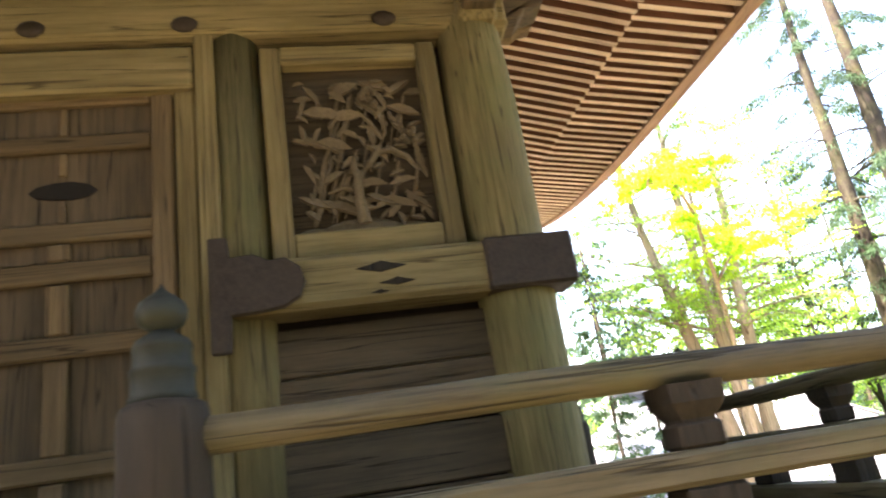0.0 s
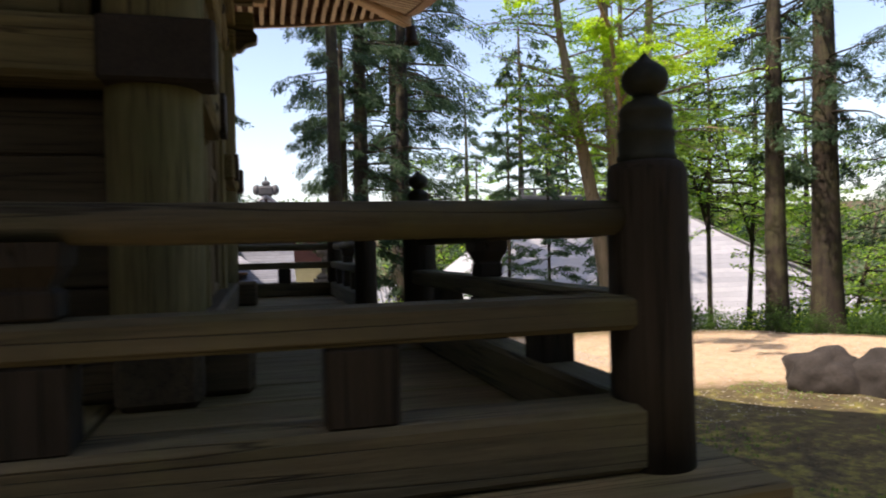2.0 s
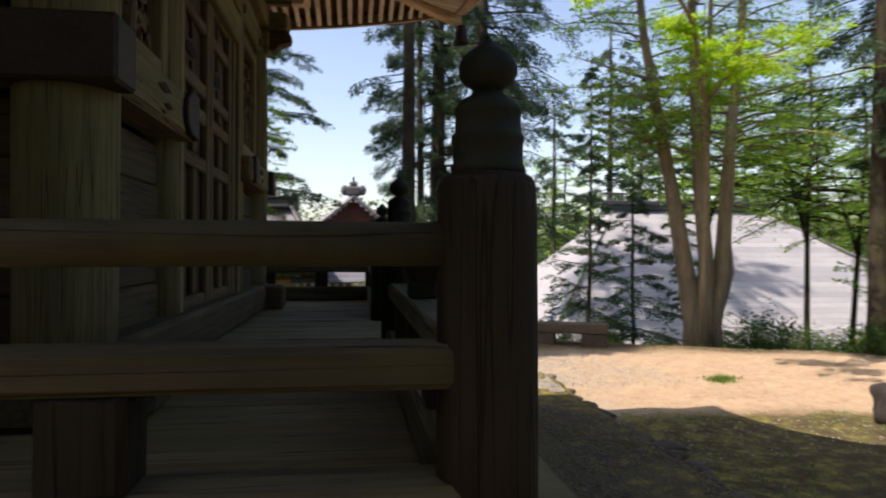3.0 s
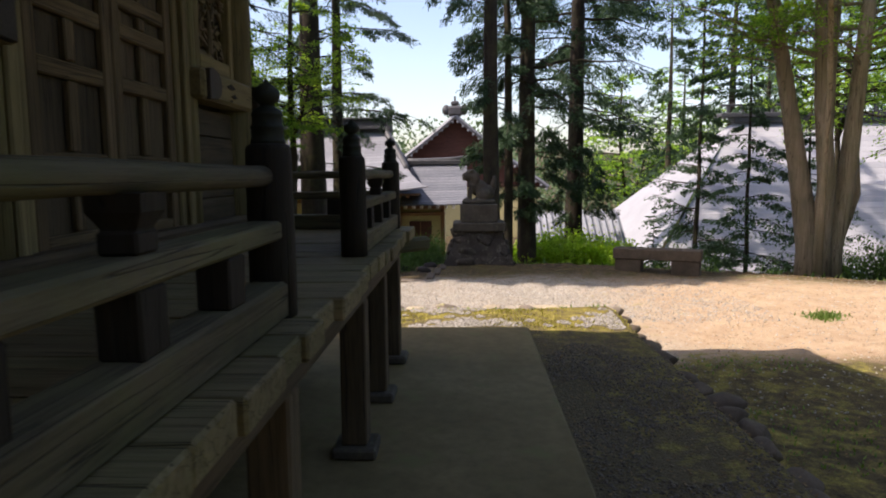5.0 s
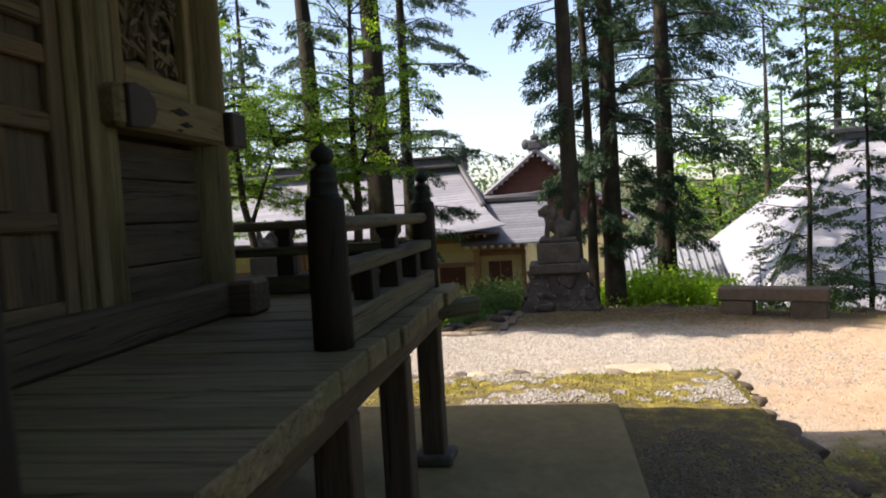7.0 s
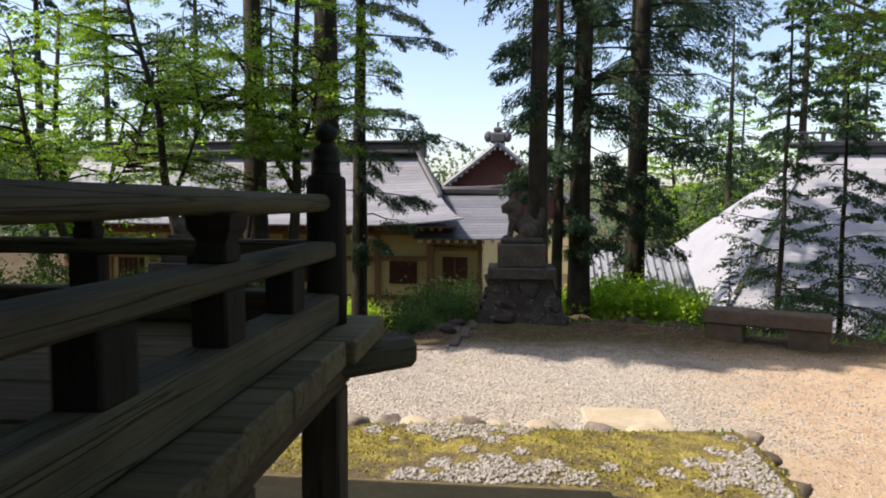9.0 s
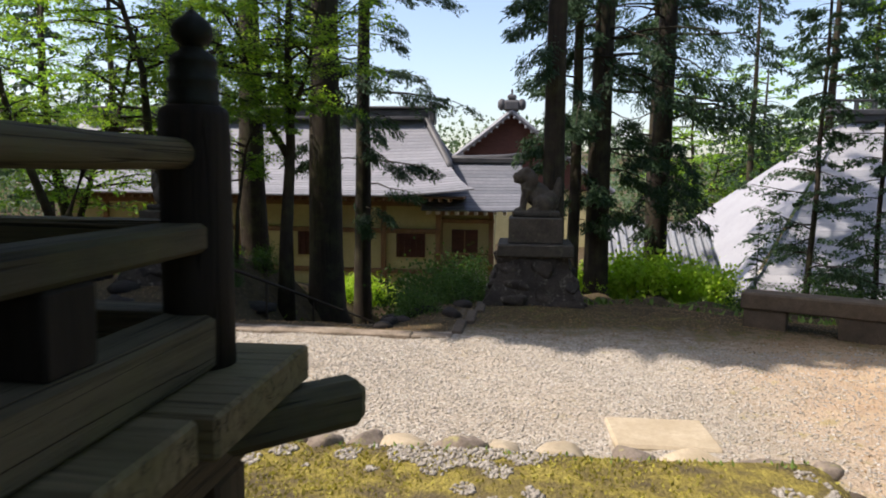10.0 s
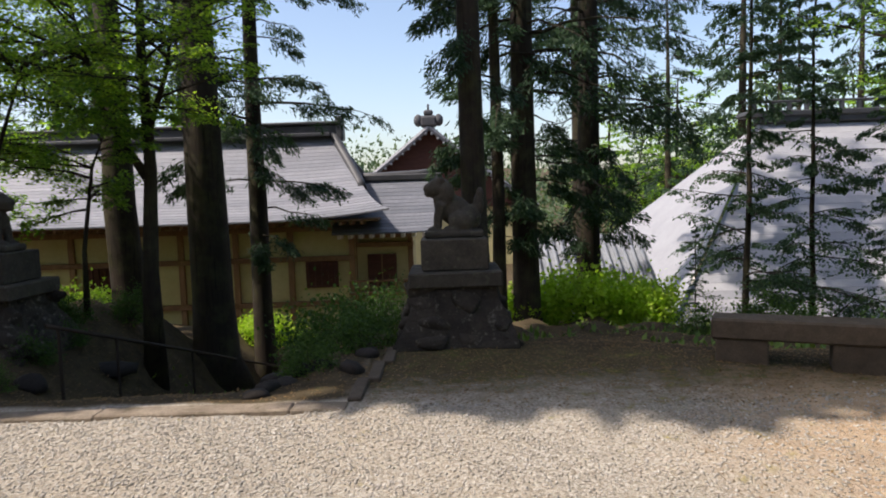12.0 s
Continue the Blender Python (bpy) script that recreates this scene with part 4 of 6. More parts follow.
# floor boards: across the edge on the long side, and along y at the front
rngb = random.Random(11)
def board(name, lo, hi, ax, seed):
    """One thick plank with worn, slightly uneven faces."""
    bm = box(lo, hi, 0.008)
    bmesh.ops.subdivide_edges(bm, edges=[e for e in bm.edges if e.calc_length() > 0.3], cuts=3)
    rough_up(bm, 0.006, 2.3, seed)
    return part(name, bm, BOARDS[ax], veranda)


def board_run(lo, hi, make):
    w, k = lo, 0
    while w < hi - 0.05:
        step = min(rngb.uniform(0.22, 0.4), hi - w)
        if hi - w - step < 0.15:
            step = hi - w
        make(w, w + step - 0.006, k)
        w, k = w + step, k + 1


board_run(VY0, VY1, lambda a, b, k: board("floor_board", V(2.6, a, 1.095), V(VX1 + rngb.uniform(-0.025, 0.02), b, FLOOR), "x", k * 1.9))
board_run(-2.3, 2.59, lambda a, b, k: board("floor_board", V(a, VY0 + rngb.uniform(-0.02, 0.02), 1.095), V(b, 1.3, FLOOR), "y", k * 2.3))
board_run(-2.3, 2.59, lambda a, b, k: board("floor_board", V(a, 4.62, 1.095), V(b, VY1, FLOOR), "y", k * 2.7))

# ---- stones, pedestals, bench and rail of the court ----
DARKSTONE = mineral("dark_boulder", (0.02, 0.017, 0.014), (0.05, 0.042, 0.036), (0.012, 0.01, 0.008), 3.0, 0.85, 0.7, 0.02)
gz = lambda x, y: float(ground_z(x, y))


def boulder(name, label, at, size, turn, mat, seed, parent=None, sub=3, category="rock", craggy=0.0):
    bm = bmesh.new()
    bmesh.ops.create_icosphere(bm, subdivisions=sub, radius=1.0)
    for v in bm.verts:
        n = noise.noise(v.co * 1.3 + Vector((seed, 0, 0))) * 0.35 + noise.noise(v.co * 3.4 + Vector((0, seed, 0))) * 0.12
        v.co *= 1 + n
        if craggy:
            for cut in range(7):
                d = noise.noise_vector(Vector((seed * 3.1 + cut * 1.7, cut * 0.9, seed))).normalized()
                over = v.co.dot(d) - 0.62
                if over > 0:
                    v.co -= d * over * craggy * 1.8
        v.co.z = max(v.co.z, -0.55)
        v.co = Vector((v.co.x * size[0], v.co.y * size[1], v.co.z * size[2]))
    ob = part(name, bm, mat, parent, label, smooth=True, place=pose(*at, 0, 0, turn))
    if parent is None:
        tagged(ob, category=category)
    return ob


boulder("boulder", "large dark brown boulder lying on the sandy court", (9.8, 5.95, gz(9.8, 5.95) + 0.16), (0.46, 0.38, 0.36), -48, DARKSTONE, 3.1, sub=4)
boulder("boulder", "dark boulder leaning on its neighbour in the sand", (10.2, 5.45, gz(10.2, 5.45) + 0.13), (0.44, 0.34, 0.36), -70, DARKSTONE, 7.4, sub=4)

edging = thing("stone_edging", "row of rounded field stones edging the mossy platform", "edging", (5.5, 8.0, -0.1))
sr = random.Random(8)
x = 2.6
while x < 6.2:
    w = sr.uniform(0.16, 0.45)
    boulder("stone", "", (x + w / 2 - 5.5, 8.31 + sr.uniform(-0.07, 0.07) - 8.0, sr.uniform(-0.02, 0.02)), (w * 0.56, sr.uniform(0.1, 0.18), sr.uniform(0.07, 0.13)), sr.uniform(-25, 25), FIELD if sr.random() < 0.7 else SLABSTONE, x * 3, edging, 3, craggy=0.35)
    x += w + sr.choice((0.0, 0.02, 0.08))
y = 8.15
while y > 2.2:
    w = sr.uniform(0.15, 0.4)
    boulder("stone", "", (6.25 + sr.uniform(-0.08, 0.08) - 5.5, y - w / 2 - 8.0, sr.uniform(-0.085, -0.03)), (w * 0.58, sr.uniform(0.09, 0.2), sr.uniform(0.06, 0.11)), 90 + sr.uniform(-30, 30), REDSTONE, y * 3, edging, 3, craggy=0.4)
    y -= w + sr.choice((0.0, 0.05, 0.15))
plate = thing("stone_slab", "pale square stone slab let into the gravel", "slab", (5.48, 9.22, gz(5.48, 9.22)), 2)
part("slab", rough_up(box((-0.37, -0.29, -0.05), (0.37, 0.29, 0.03), 0.02), 0.006, 4.0), SLABSTONE, plate)

KERBSTONE = mineral("worn_kerb_stone", (0.16, 0.125, 0.09), (0.3, 0.25, 0.19), (0.1, 0.08, 0.06), 3.0, 0.9, 0.6, 0.012, spot=(0.1, 0.085, 0.05))
# kerb along the head of the steps, running back beside them
kerb = thing("kerb", "row of long worn stone kerbs at the head of the steps", "kerb", (1.5, 12.12, -0.34))
kx = -4.5
while kx < 3.6:
    ln = min(sr.uniform(1.1, 1.7), 3.65 - kx)
    bm = box((kx - 1.5, -0.12, -0.16), (kx + ln - 0.006 - 1.5, 0.11, 0.06), 0.014)
    part("kerb_stone", rough_up(bm, 0.012, 1.6, kx), KERBSTONE, kerb, "", False)
    kx += ln
for k in range(3):
    bm = box((2.12 + 0.09 * k, 0.14 + k * 0.7, -0.2), (2.25 + 0.09 * k, 0.14 + k * 0.7 + 0.69, 0.075 - 0.01 * k), 0.012)
    part("kerb_stone", rough_up(bm, 0.01, 2.0, k), REDSTONE, kerb, "", False)


RUBBLE = mineral("lichened_rubble", (0.03, 0.026, 0.02), (0.085, 0.07, 0.054), (0.022, 0.018, 0.014), 4.0, 0.9, 0.8, 0.03, spot=(0.2, 0.185, 0.15))


def pedestal(at, flip):
    e = thing("statue_pedestal", "lichened granite pedestal on a base of rough stones", "pedestal", at, 0, "pair of pedestals")
    part("slab", rough_up(box((-0.57, -0.55, 0.7), (0.57, 0.55, 0.89), 0.02), 0.006, 3.0), GRANITE, e, "thick granite slab")
    part("block", rough_up(box((-0.41, -0.4, 0.89), (0.41, 0.4, 1.28), 0.015), 0.004, 3.0), GRANITE, e)
    core = lathe([(1.12, -0.4), (1.08, 0.0), (0.88, 0.3), (0.71, 0.55), (0.67, 0.7)], 4, None, pose(0, 0, 0, 0, 0, 45))
    bmesh.ops.subdivide_edges(core, edges=core.edges[:], cuts=5, use_grid_fill=True)
    part("base_core", rough_up(core, 0.05, 3.5, 2.0 if flip else 9.0), RUBBLE, e, "mortared rubble core", smooth=False)
    r = random.Random(3 if flip else 4)
    for ring, (z, half, n) in enumerate(((-0.02, 0.71, 9), (0.2, 0.62, 11), (0.4, 0.51, 9), (0.55, 0.46, 10))):
        for k in range(n):
            a = 2 * math.pi * (k + 0.5 * ring + r.uniform(-0.25, 0.25)) / n
            c, sn = math.cos(a), math.sin(a)
            f = half / max(abs(c), abs(sn)) * 0.93
            face = 90 if abs(c) > abs(sn) else 0
            boulder("base_stone", "", (c * f, sn * f, z + 0.08 + r.uniform(-0.04, 0.04)), (r.uniform(0.15, 0.3), r.uniform(0.08, 0.13), r.uniform(0.1, 0.19)), face + r.uniform(-14, 14), RUBBLE, k + ring * 7.7 + (5 if flip else 0), e, 3, craggy=0.55)
    return e


def lion_dog(at, turn):
    """A seated stone guardian beast, in profile along +x."""
    bm = bmesh.new()
    ball((-0.16, 0, 0.17), (0.21, 0.17, 0.19), bm)
    ball((-0.02, 0, 0.27), (0.2, 0.14, 0.2), bm)
    ball((0.1, 0, 0.4), (0.15, 0.15, 0.2), bm)
    ball((0.16, 0, 0.56), (0.15, 0.15, 0.14), bm)
    ball((0.27, 0, 0.55), (0.1, 0.1, 0.08), bm)
    ball((0.28, 0, 0.48), (0.08, 0.08, 0.04), bm)
    for s in (-1, 1):
        ball((0.14, s * 0.11, 0.65), (0.06, 0.035, 0.05), bm)
        ball((0.06, s * 0.12, 0.5), (0.09, 0.05, 0.13), bm)
        tube([(0.14, s * 0.1, 0.36), (0.19, s * 0.1, 0.18), (0.2, s * 0.1, 0.03)], [0.075, 0.058, 0.05], 10, bm)
        ball((0.24, s * 0.1, 0.035), (0.09, 0.06, 0.04), bm)
        ball((-0.1, s * 0.14, 0.13), (0.17, 0.08, 0.14), bm)
        ball((0.0, s * 0.15, 0.035), (0.13, 0.06, 0.04), bm)
    ball((-0.33, 0, 0.34), (0.07, 0.07, 0.15), bm)
    ball((-0.35, 0, 0.46), (0.05, 0.06, 0.1), bm)
    box((-0.38, -0.22, -0.07), (0.36, 0.22, 0.02), 0.02, bm)
    ob = part("lion_dog_statue", bm, GRANITE, None, "weathered grey stone guardian dog seated on its pedestal", smooth=True, place=pose(*at, 0, 0, turn))
    tagged(ob, category="statue", group="pair of guardian statues")
    rm = ob.modifiers.new("remesh", "REMESH")
    rm.mode, rm.voxel_size, rm.use_smooth_shade = "VOXEL", 0.018, True
    return ob


for px, turn, flip in ((4.64, 180, False), (-1.3, 0, True)):
    pedestal((px, 14.95, -0.31), flip)
    lion_dog((px, 14.95, -0.31 + 1.35), turn)

bench = thing("stone_bench", "long brown stone bench on low block feet", "bench", (8.08, 13.1, gz(8.08, 13.1)), -24)
h0 = gz(8.08, 13.1)
part("seat", rough_up(box((-0.82, -0.2, 0.152 - h0 - 0.21), (0.82, 0.2, 0.152 - h0), 0.02), 0.008, 3.0), REDSTONE, bench)
for fx0, fx1 in ((-0.78, -0.28), (0.28, 0.8)):
    part("foot", rough_up(box((fx0, -0.17, -0.1), (fx1, 0.17, 0.152 - h0 - 0.21), 0.015), 0.006, 3.0), REDSTONE, bench)

# the iron handrail down the steps
hand = thing("handrail", "thin dark iron handrail sloping down the steps", "handrail", (0.55, 13.0, -0.35))
rail_pts = [(0.23, 13.5, 0.25), (0.34, 17.0, -0.83), (0.45, 20.4, -1.9), (0.56, 24.0, -3.0)]
part("rail", tube([(p[0] - 0.55, p[1] - 13.0, p[2] + 0.35) for p in rail_pts], [0.024] * 4, 10), DARK, hand, smooth=True)
for yy in (13.7, 14.9, 17.2, 19.6, 22.0):
    zt = 0.25 - (yy - 13.5) * 0.3095
    xx = 0.23 + (yy - 13.5) * 0.0314
    part("upright", tube([(xx - 0.55, yy - 13.0, zt + 0.35), (xx - 0.55, yy - 13.0, zt - 0.6)], [0.02, 0.02], 8), DARK, hand)

# rocks and roots on the dark bank beside the steps
br = random.Random(31)
for k in range(16):
    x, y = br.uniform(-3.6, 0.0), br.uniform(12.7, 15.6)
    if abs(x + 1.3) < 0.85 and y > 14.0:
        continue
    boulder("bank_rock", "mossy dark rock half sunk in the bank", (x, y, gz(x, y) + 0.04), (br.uniform(0.14, 0.34), br.uniform(0.12, 0.25), br.uniform(0.1, 0.2)), br.uniform(0, 180), DARKSTONE, k * 2.7, None, 2)
for k in range(9):
    x, y = br.uniform(2.4, 4.0), br.uniform(12.6, 14.1)
    boulder("bank_rock", "dark rock at the head of the steps", (x, y, gz(x, y) + 0.02), (br.uniform(0.08, 0.2), br.uniform(0.08, 0.16), br.uniform(0.06, 0.12)), br.uniform(0, 180), DARKSTONE, k * 3.3, None, 2)

# ---- buildings below the court ----
def sheet(grid, thick, down=Vector((0, 0, -1))):
    """A solid sheet from a grid of points."""
    bm = bmesh.new()
    top = [[bm.verts.new(p) for p in row] for row in grid]
    bot = [[bm.verts.new(Vector(p) + down * thick) for p in row] for row in grid]
    R, C = len(top), len(top[0])
    for i in range(R - 1):
        for j in range(C - 1):
            bm.faces.new((top[i][j], top[i][j + 1], top[i + 1][j + 1], top[i + 1][j]))
            bm.faces.new((bot[i][j], bot[i + 1][j], bot[i + 1][j + 1], bot[i][j + 1]))
    for i in range(R - 1):
        bm.faces.new((top[i][0], top[i + 1][0], bot[i + 1][0], bot[i][0]))
        bm.faces.new((top[i][-1], bot[i][-1], bot[i + 1][-1], top[i + 1][-1]))
    for j in range(C - 1):
        bm.faces.new((top[0][j], bot[0][j], bot[0][j + 1], top[0][j + 1]))
        bm.faces.new((top[-1][j], top[-1][j + 1], bot[-1][j + 1], bot[-1][j]))
    bmesh.ops.recalc_face_normals(bm, faces=bm.faces[:])
    return bm


def roof_slope(parent, x_of, y0, y1, z0, z1, x_lo, courses, mat, sag=0.35, thick=0.05, curl=None, name="roof_course"):
    """A concave slope in overlapping courses from the eave up to the ridge; each course is a strip."""
    for k in range(courses):
        a, b = k / courses, (k + 1) / courses
        grid = []
        for s, proud in ((a, 0.012), (b + 0.3 / courses, 0.0)):
            s = min(s, 1.0)
            zz = z0 + (z1 - z0) * ((1 - sag) * s + sag * s * s)
            yy = y0 + (y1 - y0) * s
            xr = x_of(s)
            row = []
            for j in range(13):
                f = j / 12
                xx = x_lo(s) + (xr - x_lo(s)) * f
                row.append((xx, yy, zz + proud + (curl(f, s) if curl else 0)))
            grid.append(row)
        part(name, sheet(grid, thick), mat, parent, smooth=False)


lodge = thing("lodge", "long temple lodge with a grey roof, cream plaster and brown timbers", "building", (-2.9, 28.0, -2.8))
T = Matrix.Translation((3.0, -28.0, 2.8))
TR = T @ Matrix.Translation((0.15, 0, -0.103)) @ Matrix.Diagonal((1, 1, 0.937, 1))
lodge_roof = part("roof", box((-12.6, 28.9, 3.9), (0.55, 29.8, 4.02), 0.02, None, TR), DARKROOF, lodge, "grey sheet roof with a dark ridge")
curl = lambda f, s: 0.28 * max(0.0, (f - 0.75) / 0.25) ** 2 * (1 - s)
lr = lambda s: 2.65 - 0.95 * min(1.0, s / 0.42) ** 0.7 - 1.15 * max(0.0, (s - 0.42) / 0.58) ** 1.2
for k in range(26):
    a, b = k / 26, min(1.0, (k + 1.3) / 26)
    grid = []
    for s, proud in ((a, 0.014), (b, 0.0)):
        zz = 1.06 + 2.95 * (0.62 * s + 0.38 * s * s)
        row = [(-13.0 + (lr(s) + 13.0) * j / 20 - 0, 26.0 + 3.4 * s, zz + proud + curl(j / 20, s)) for j in range(21)]
        grid.append(row)
    bm = sheet(grid, 0.05)
    bm.transform(TR)
    part("roof_course", bm, ROOF, lodge_roof)
# back slope, ridge, barge board, gable
bm = sheet([[(-13.0, 29.4, 4.0), (0.55, 29.4, 4.0)], [(-13.0, 33.0, 1.1), (2.4, 33.0, 1.1)]], 0.05)
bm.transform(TR)
part("roof_back", bm, ROOF, lodge_roof)
bm = box((-12.8, 29.2, 4.0), (0.75, 29.65, 4.34), 0.05)
box((-12.8, 29.1, 4.34), (0.85, 29.75, 4.44), 0.03, bm)
box((0.7, 29.15, 3.75), (0.95, 29.7, 4.6), 0.05, bm)
bm.transform(TR)
part("ridge", bm, DARKROOF, lodge_roof, "dark tiled ridge with an end tile")
bg = []
for k in range(9):
    s = 1 - 0.6 * k / 8
    zz = 1.06 + 2.95 * (0.62 * s + 0.38 * s * s)
    bg.append((lr(s) + 0.0, 26.0 + 3.4 * s, zz + 0.03))
bm = tube(bg, [0.16] * 9, 8)
bm.transform(TR)
part("barge_board", bm, DARKROOF, lodge_roof, "thick dark barge edge", smooth=True)
bm = bmesh.new()
bm.faces.new([bm.verts.new(p) for p in ((0.35, 27.3, 1.9), (0.35, 31.5, 1.9), (0.35, 29.4, 3.9))])
r = bmesh.ops.extrude_face_region(bm, geom=bm.faces[:])
for v in r["geom"]:
    if isinstance(v, bmesh.types.BMVert):
        v.co.x -= 0.15
bmesh.ops.recalc_face_normals(bm, faces=bm.faces[:])
bm.transform(TR)
part("gable_wall", bm, REDWOOD, lodge)
bm = box((-12.4, 27.3, -3.2), (1.6, 32.4, 0.93), 0.0, None, T)
part("wall", bm, CREAM, lodge, "cream plaster wall")
bm = box((-12.9, 26.15, 0.81), (2.45, 27.3, 0.87), 0.01, None, T)
part("soffit", bm, BROWN, lodge)
for k in range(48):
    bx = -12.6 + k * 0.31
    part("rafter_end", box((bx - 0.04, 26.1, 0.71), (bx + 0.04, 27.3, 0.81), 0.0, None, T), BROWN, lodge)
for bx in [-12.3, -10.6, -8.9, -7.2, -5.5, -3.8, -2.1, -0.4, 1.5]:
    part("timber_post", box((bx - 0.09, 27.2, -3.0), (bx + 0.09, 27.31, 0.81), 0.01, None, T), BROWN, lodge)
for bz in (0.58, -0.35, -1.75):
    part("timber_beam", box((-12.4, 27.17, bz - 0.08), (1.6, 27.31, bz + 0.08), 0.01, None, T), BROWN, lodge)
for bx in (-9.75, -6.35, -2.95, 0.55):
    w = part("window", box((bx - 0.5, 27.2, -1.25), (bx + 0.5, 27.28, -0.44), 0.01, None, T), REDWOOD, lodge, "dark brown shuttered window")
    for q in range(5):
        part("slat", box((bx - 0.45 + q * 0.2, 27.15, -1.22), (bx - 0.4 + q * 0.2, 27.2, -0.46), 0.0, None, T), REDWOOD, w)
part("plinth", box((-12.6, 27.1, -3.3), (1.8, 27.35, -2.6), 0.02, None, T), GRANITE, lodge)

# the lower wing beside it
wing = thing("wing_building", "small wing with dark grey roof, cream plaster and balcony", "building", (3.1, 28.5, -2.8))
TW = Matrix.Translation((-3.0, -28.5, 2.8))
wing_roof = part("roof", box((1.2, 28.2, 2.0), (4.35, 28.6, 2.2), 0.03, None, TW), DARKROOF, wing, "grey sheet roof with a dark ridge")
for k in range(16):
    a, b = k / 16, min(1.0, (k + 1.3) / 16)
    grid = []
    for s, proud in ((a, 0.014), (b, 0.0)):
        zz = 0.42 + 1.7 * (0.75 * s + 0.25 * s * s)
        grid.append([(1.0 + 3.3 * j / 6, 26.6 + 1.8 * s, zz + proud + 0.12 * max(0, j / 6 - 0.7) * (1 - s)) for j in range(7)])
    bm = sheet(grid, 0.05)
    bm.transform(TW)
    part("roof_course", bm, WINGROOF, wing_roof)
bm = sheet([[(1.0, 28.4, 2.1), (4.3, 28.4, 2.1)], [(1.0, 30.4, 0.4), (4.3, 30.4, 0.4)]], 0.05)
bm.transform(TW)
part("roof_back", bm, WINGROOF, wing_roof)
bm = tube([(1.2, 28.4, 2.18), (2.4, 28.4, 2.16), (3.6, 28.4, 2.2), (4.45, 28.4, 2.3)], [0.12, 0.12, 0.12, 0.1], 8)
bm.transform(TW)
part("ridge", bm, DARKROOF, wing_roof, smooth=True)
part("wall", box((1.5, 27.5, -3.2), (3.35, 30.0, 0.5), 0.0, None, TW), CREAM, wing, "cream plaster wall")
part("lower_wall", box((1.62, 27.44, -2.4), (3.3, 27.5, -1.62), 0.0, None, TW), WHITE, wing, "pale plaster band")
for bx in (1.55, 3.3):
    part("timber_post", box((bx - 0.08, 27.38, -3.0), (bx + 0.08, 27.5, 0.4), 0.01, None, TW), BROWN, wing)
for bz in (0.3, 0.02, -1.5):
    part("timber_beam", box((1.45, 27.36, bz - 0.07), (3.4, 27.5, bz + 0.07), 0.01, None, TW), BROWN, wing)
for k in range(10):
    bx = 1.2 + k * 0.32
    part("rafter_end", box((bx - 0.05, 26.7, 0.26), (bx + 0.05, 27.5, 0.37), 0.0, None, TW), WHITE, wing)
wd = part("window", box((1.95, 27.4, -1.3), (2.85, 27.48, -0.28), 0.01, None, TW), REDWOOD, wing, "dark brown double shutter")
part("window_frame", box((2.38, 27.36, -1.3), (2.42, 27.4, -0.28), 0.0, None, TW), BROWN, wd)
bal = part("balcony", box((1.4, 27.0, -1.5), (3.4, 27.4, -1.42), 0.01, None, TW), BROWN, wing, "low wooden balcony")
part("balcony_rail", box((1.4, 27.0, -1.1), (3.4, 27.06, -1.04), 0.01, None, TW), BROWN, bal)
for k in range(8):
    part("baluster", box((1.42 + k * 0.28, 27.01, -1.42), (1.46 + k * 0.28, 27.05, -1.1), 0.0, None, TW), BROWN, bal)
for k in range(4):
    part("stair_board", box((1.5, 26.6 + 0.0 * k, -2.55 - k * 0.14), (3.6, 27.3, -2.45 - k * 0.14), 0.01, None, TW), REDWOOD, wing)

# the gabled temple roof far behind
gable = thing("gabled_temple", "distant temple with dark red gable and tiled roof", "building", (3.6, 52.0, -3.0))
TG = Matrix.Translation((-3.6, -52.0, 3.0))
for sx in (-1, 1):
    grid = []
    for yy in (50.0, 62.0):
        grid.append([(3.6 + sx * 6.8 * f, yy, 5.95 - 5.2 * (1.08 * f - 0.08 * f * f)) for f in [j / 8 for j in range(9)]])
    bm = sheet(grid, 0.35)
    bm.transform(TG)
    part("roof_slope", bm, DARKROOF, gable, "dark tiled roof slope")
    bm = tube([(3.6 + sx * 6.8 * f, 49.9, 5.78 - 5.2 * (1.08 * f - 0.08 * f * f)) for f in [j / 8 for j in range(9)]], [0.16] * 9, 6)
    bm.transform(TG)
    part("barge_board", bm, ROOF, gable, "grey barge board")
    for j in range(18):
        f = (j + 0.5) / 18
        part("tile_end", ball((3.6 + sx * 6.8 * f, 49.85, 5.5 - 5.2 * (1.08 * f - 0.08 * f * f)), 0.11, None, 1, TG), ROOF, gable)
bm = bmesh.new()
bm.faces.new([bm.verts.new(p) for p in ((-3.0, 50.6, 0.6), (10.2, 50.6, 0.6), (3.6, 50.6, 5.7))])
r = bmesh.ops.extrude_face_region(bm, geom=bm.faces[:])
for v in r["geom"]:
    if isinstance(v, bmesh.types.BMVert):
        v.co.y += 0.3
bmesh.ops.recalc_face_normals(bm, faces=bm.faces[:])
bm.transform(TG)
part("gable_wall", bm, REDWOOD, gable, "dark red boarded gable")
part("wall", box((-2.4, 50.8, -4.0), (9.6, 61.0, 0.6), 0.0, None, TG), CREAM, gable)
bm = box((3.05, 49.7, 5.75), (4.15, 50.4, 6.5), 0.15)
box((3.3, 49.8, 6.5), (3.9, 50.3, 6.85), 0.12, bm)
box((3.53, 49.9, 6.8), (3.67, 50.1, 7.2), 0.04, bm)
for sx in (-1, 1):
    ball((3.6 + sx * 0.65, 50.0, 6.2), (0.3, 0.3, 0.4), bm)
bm.transform(TG)
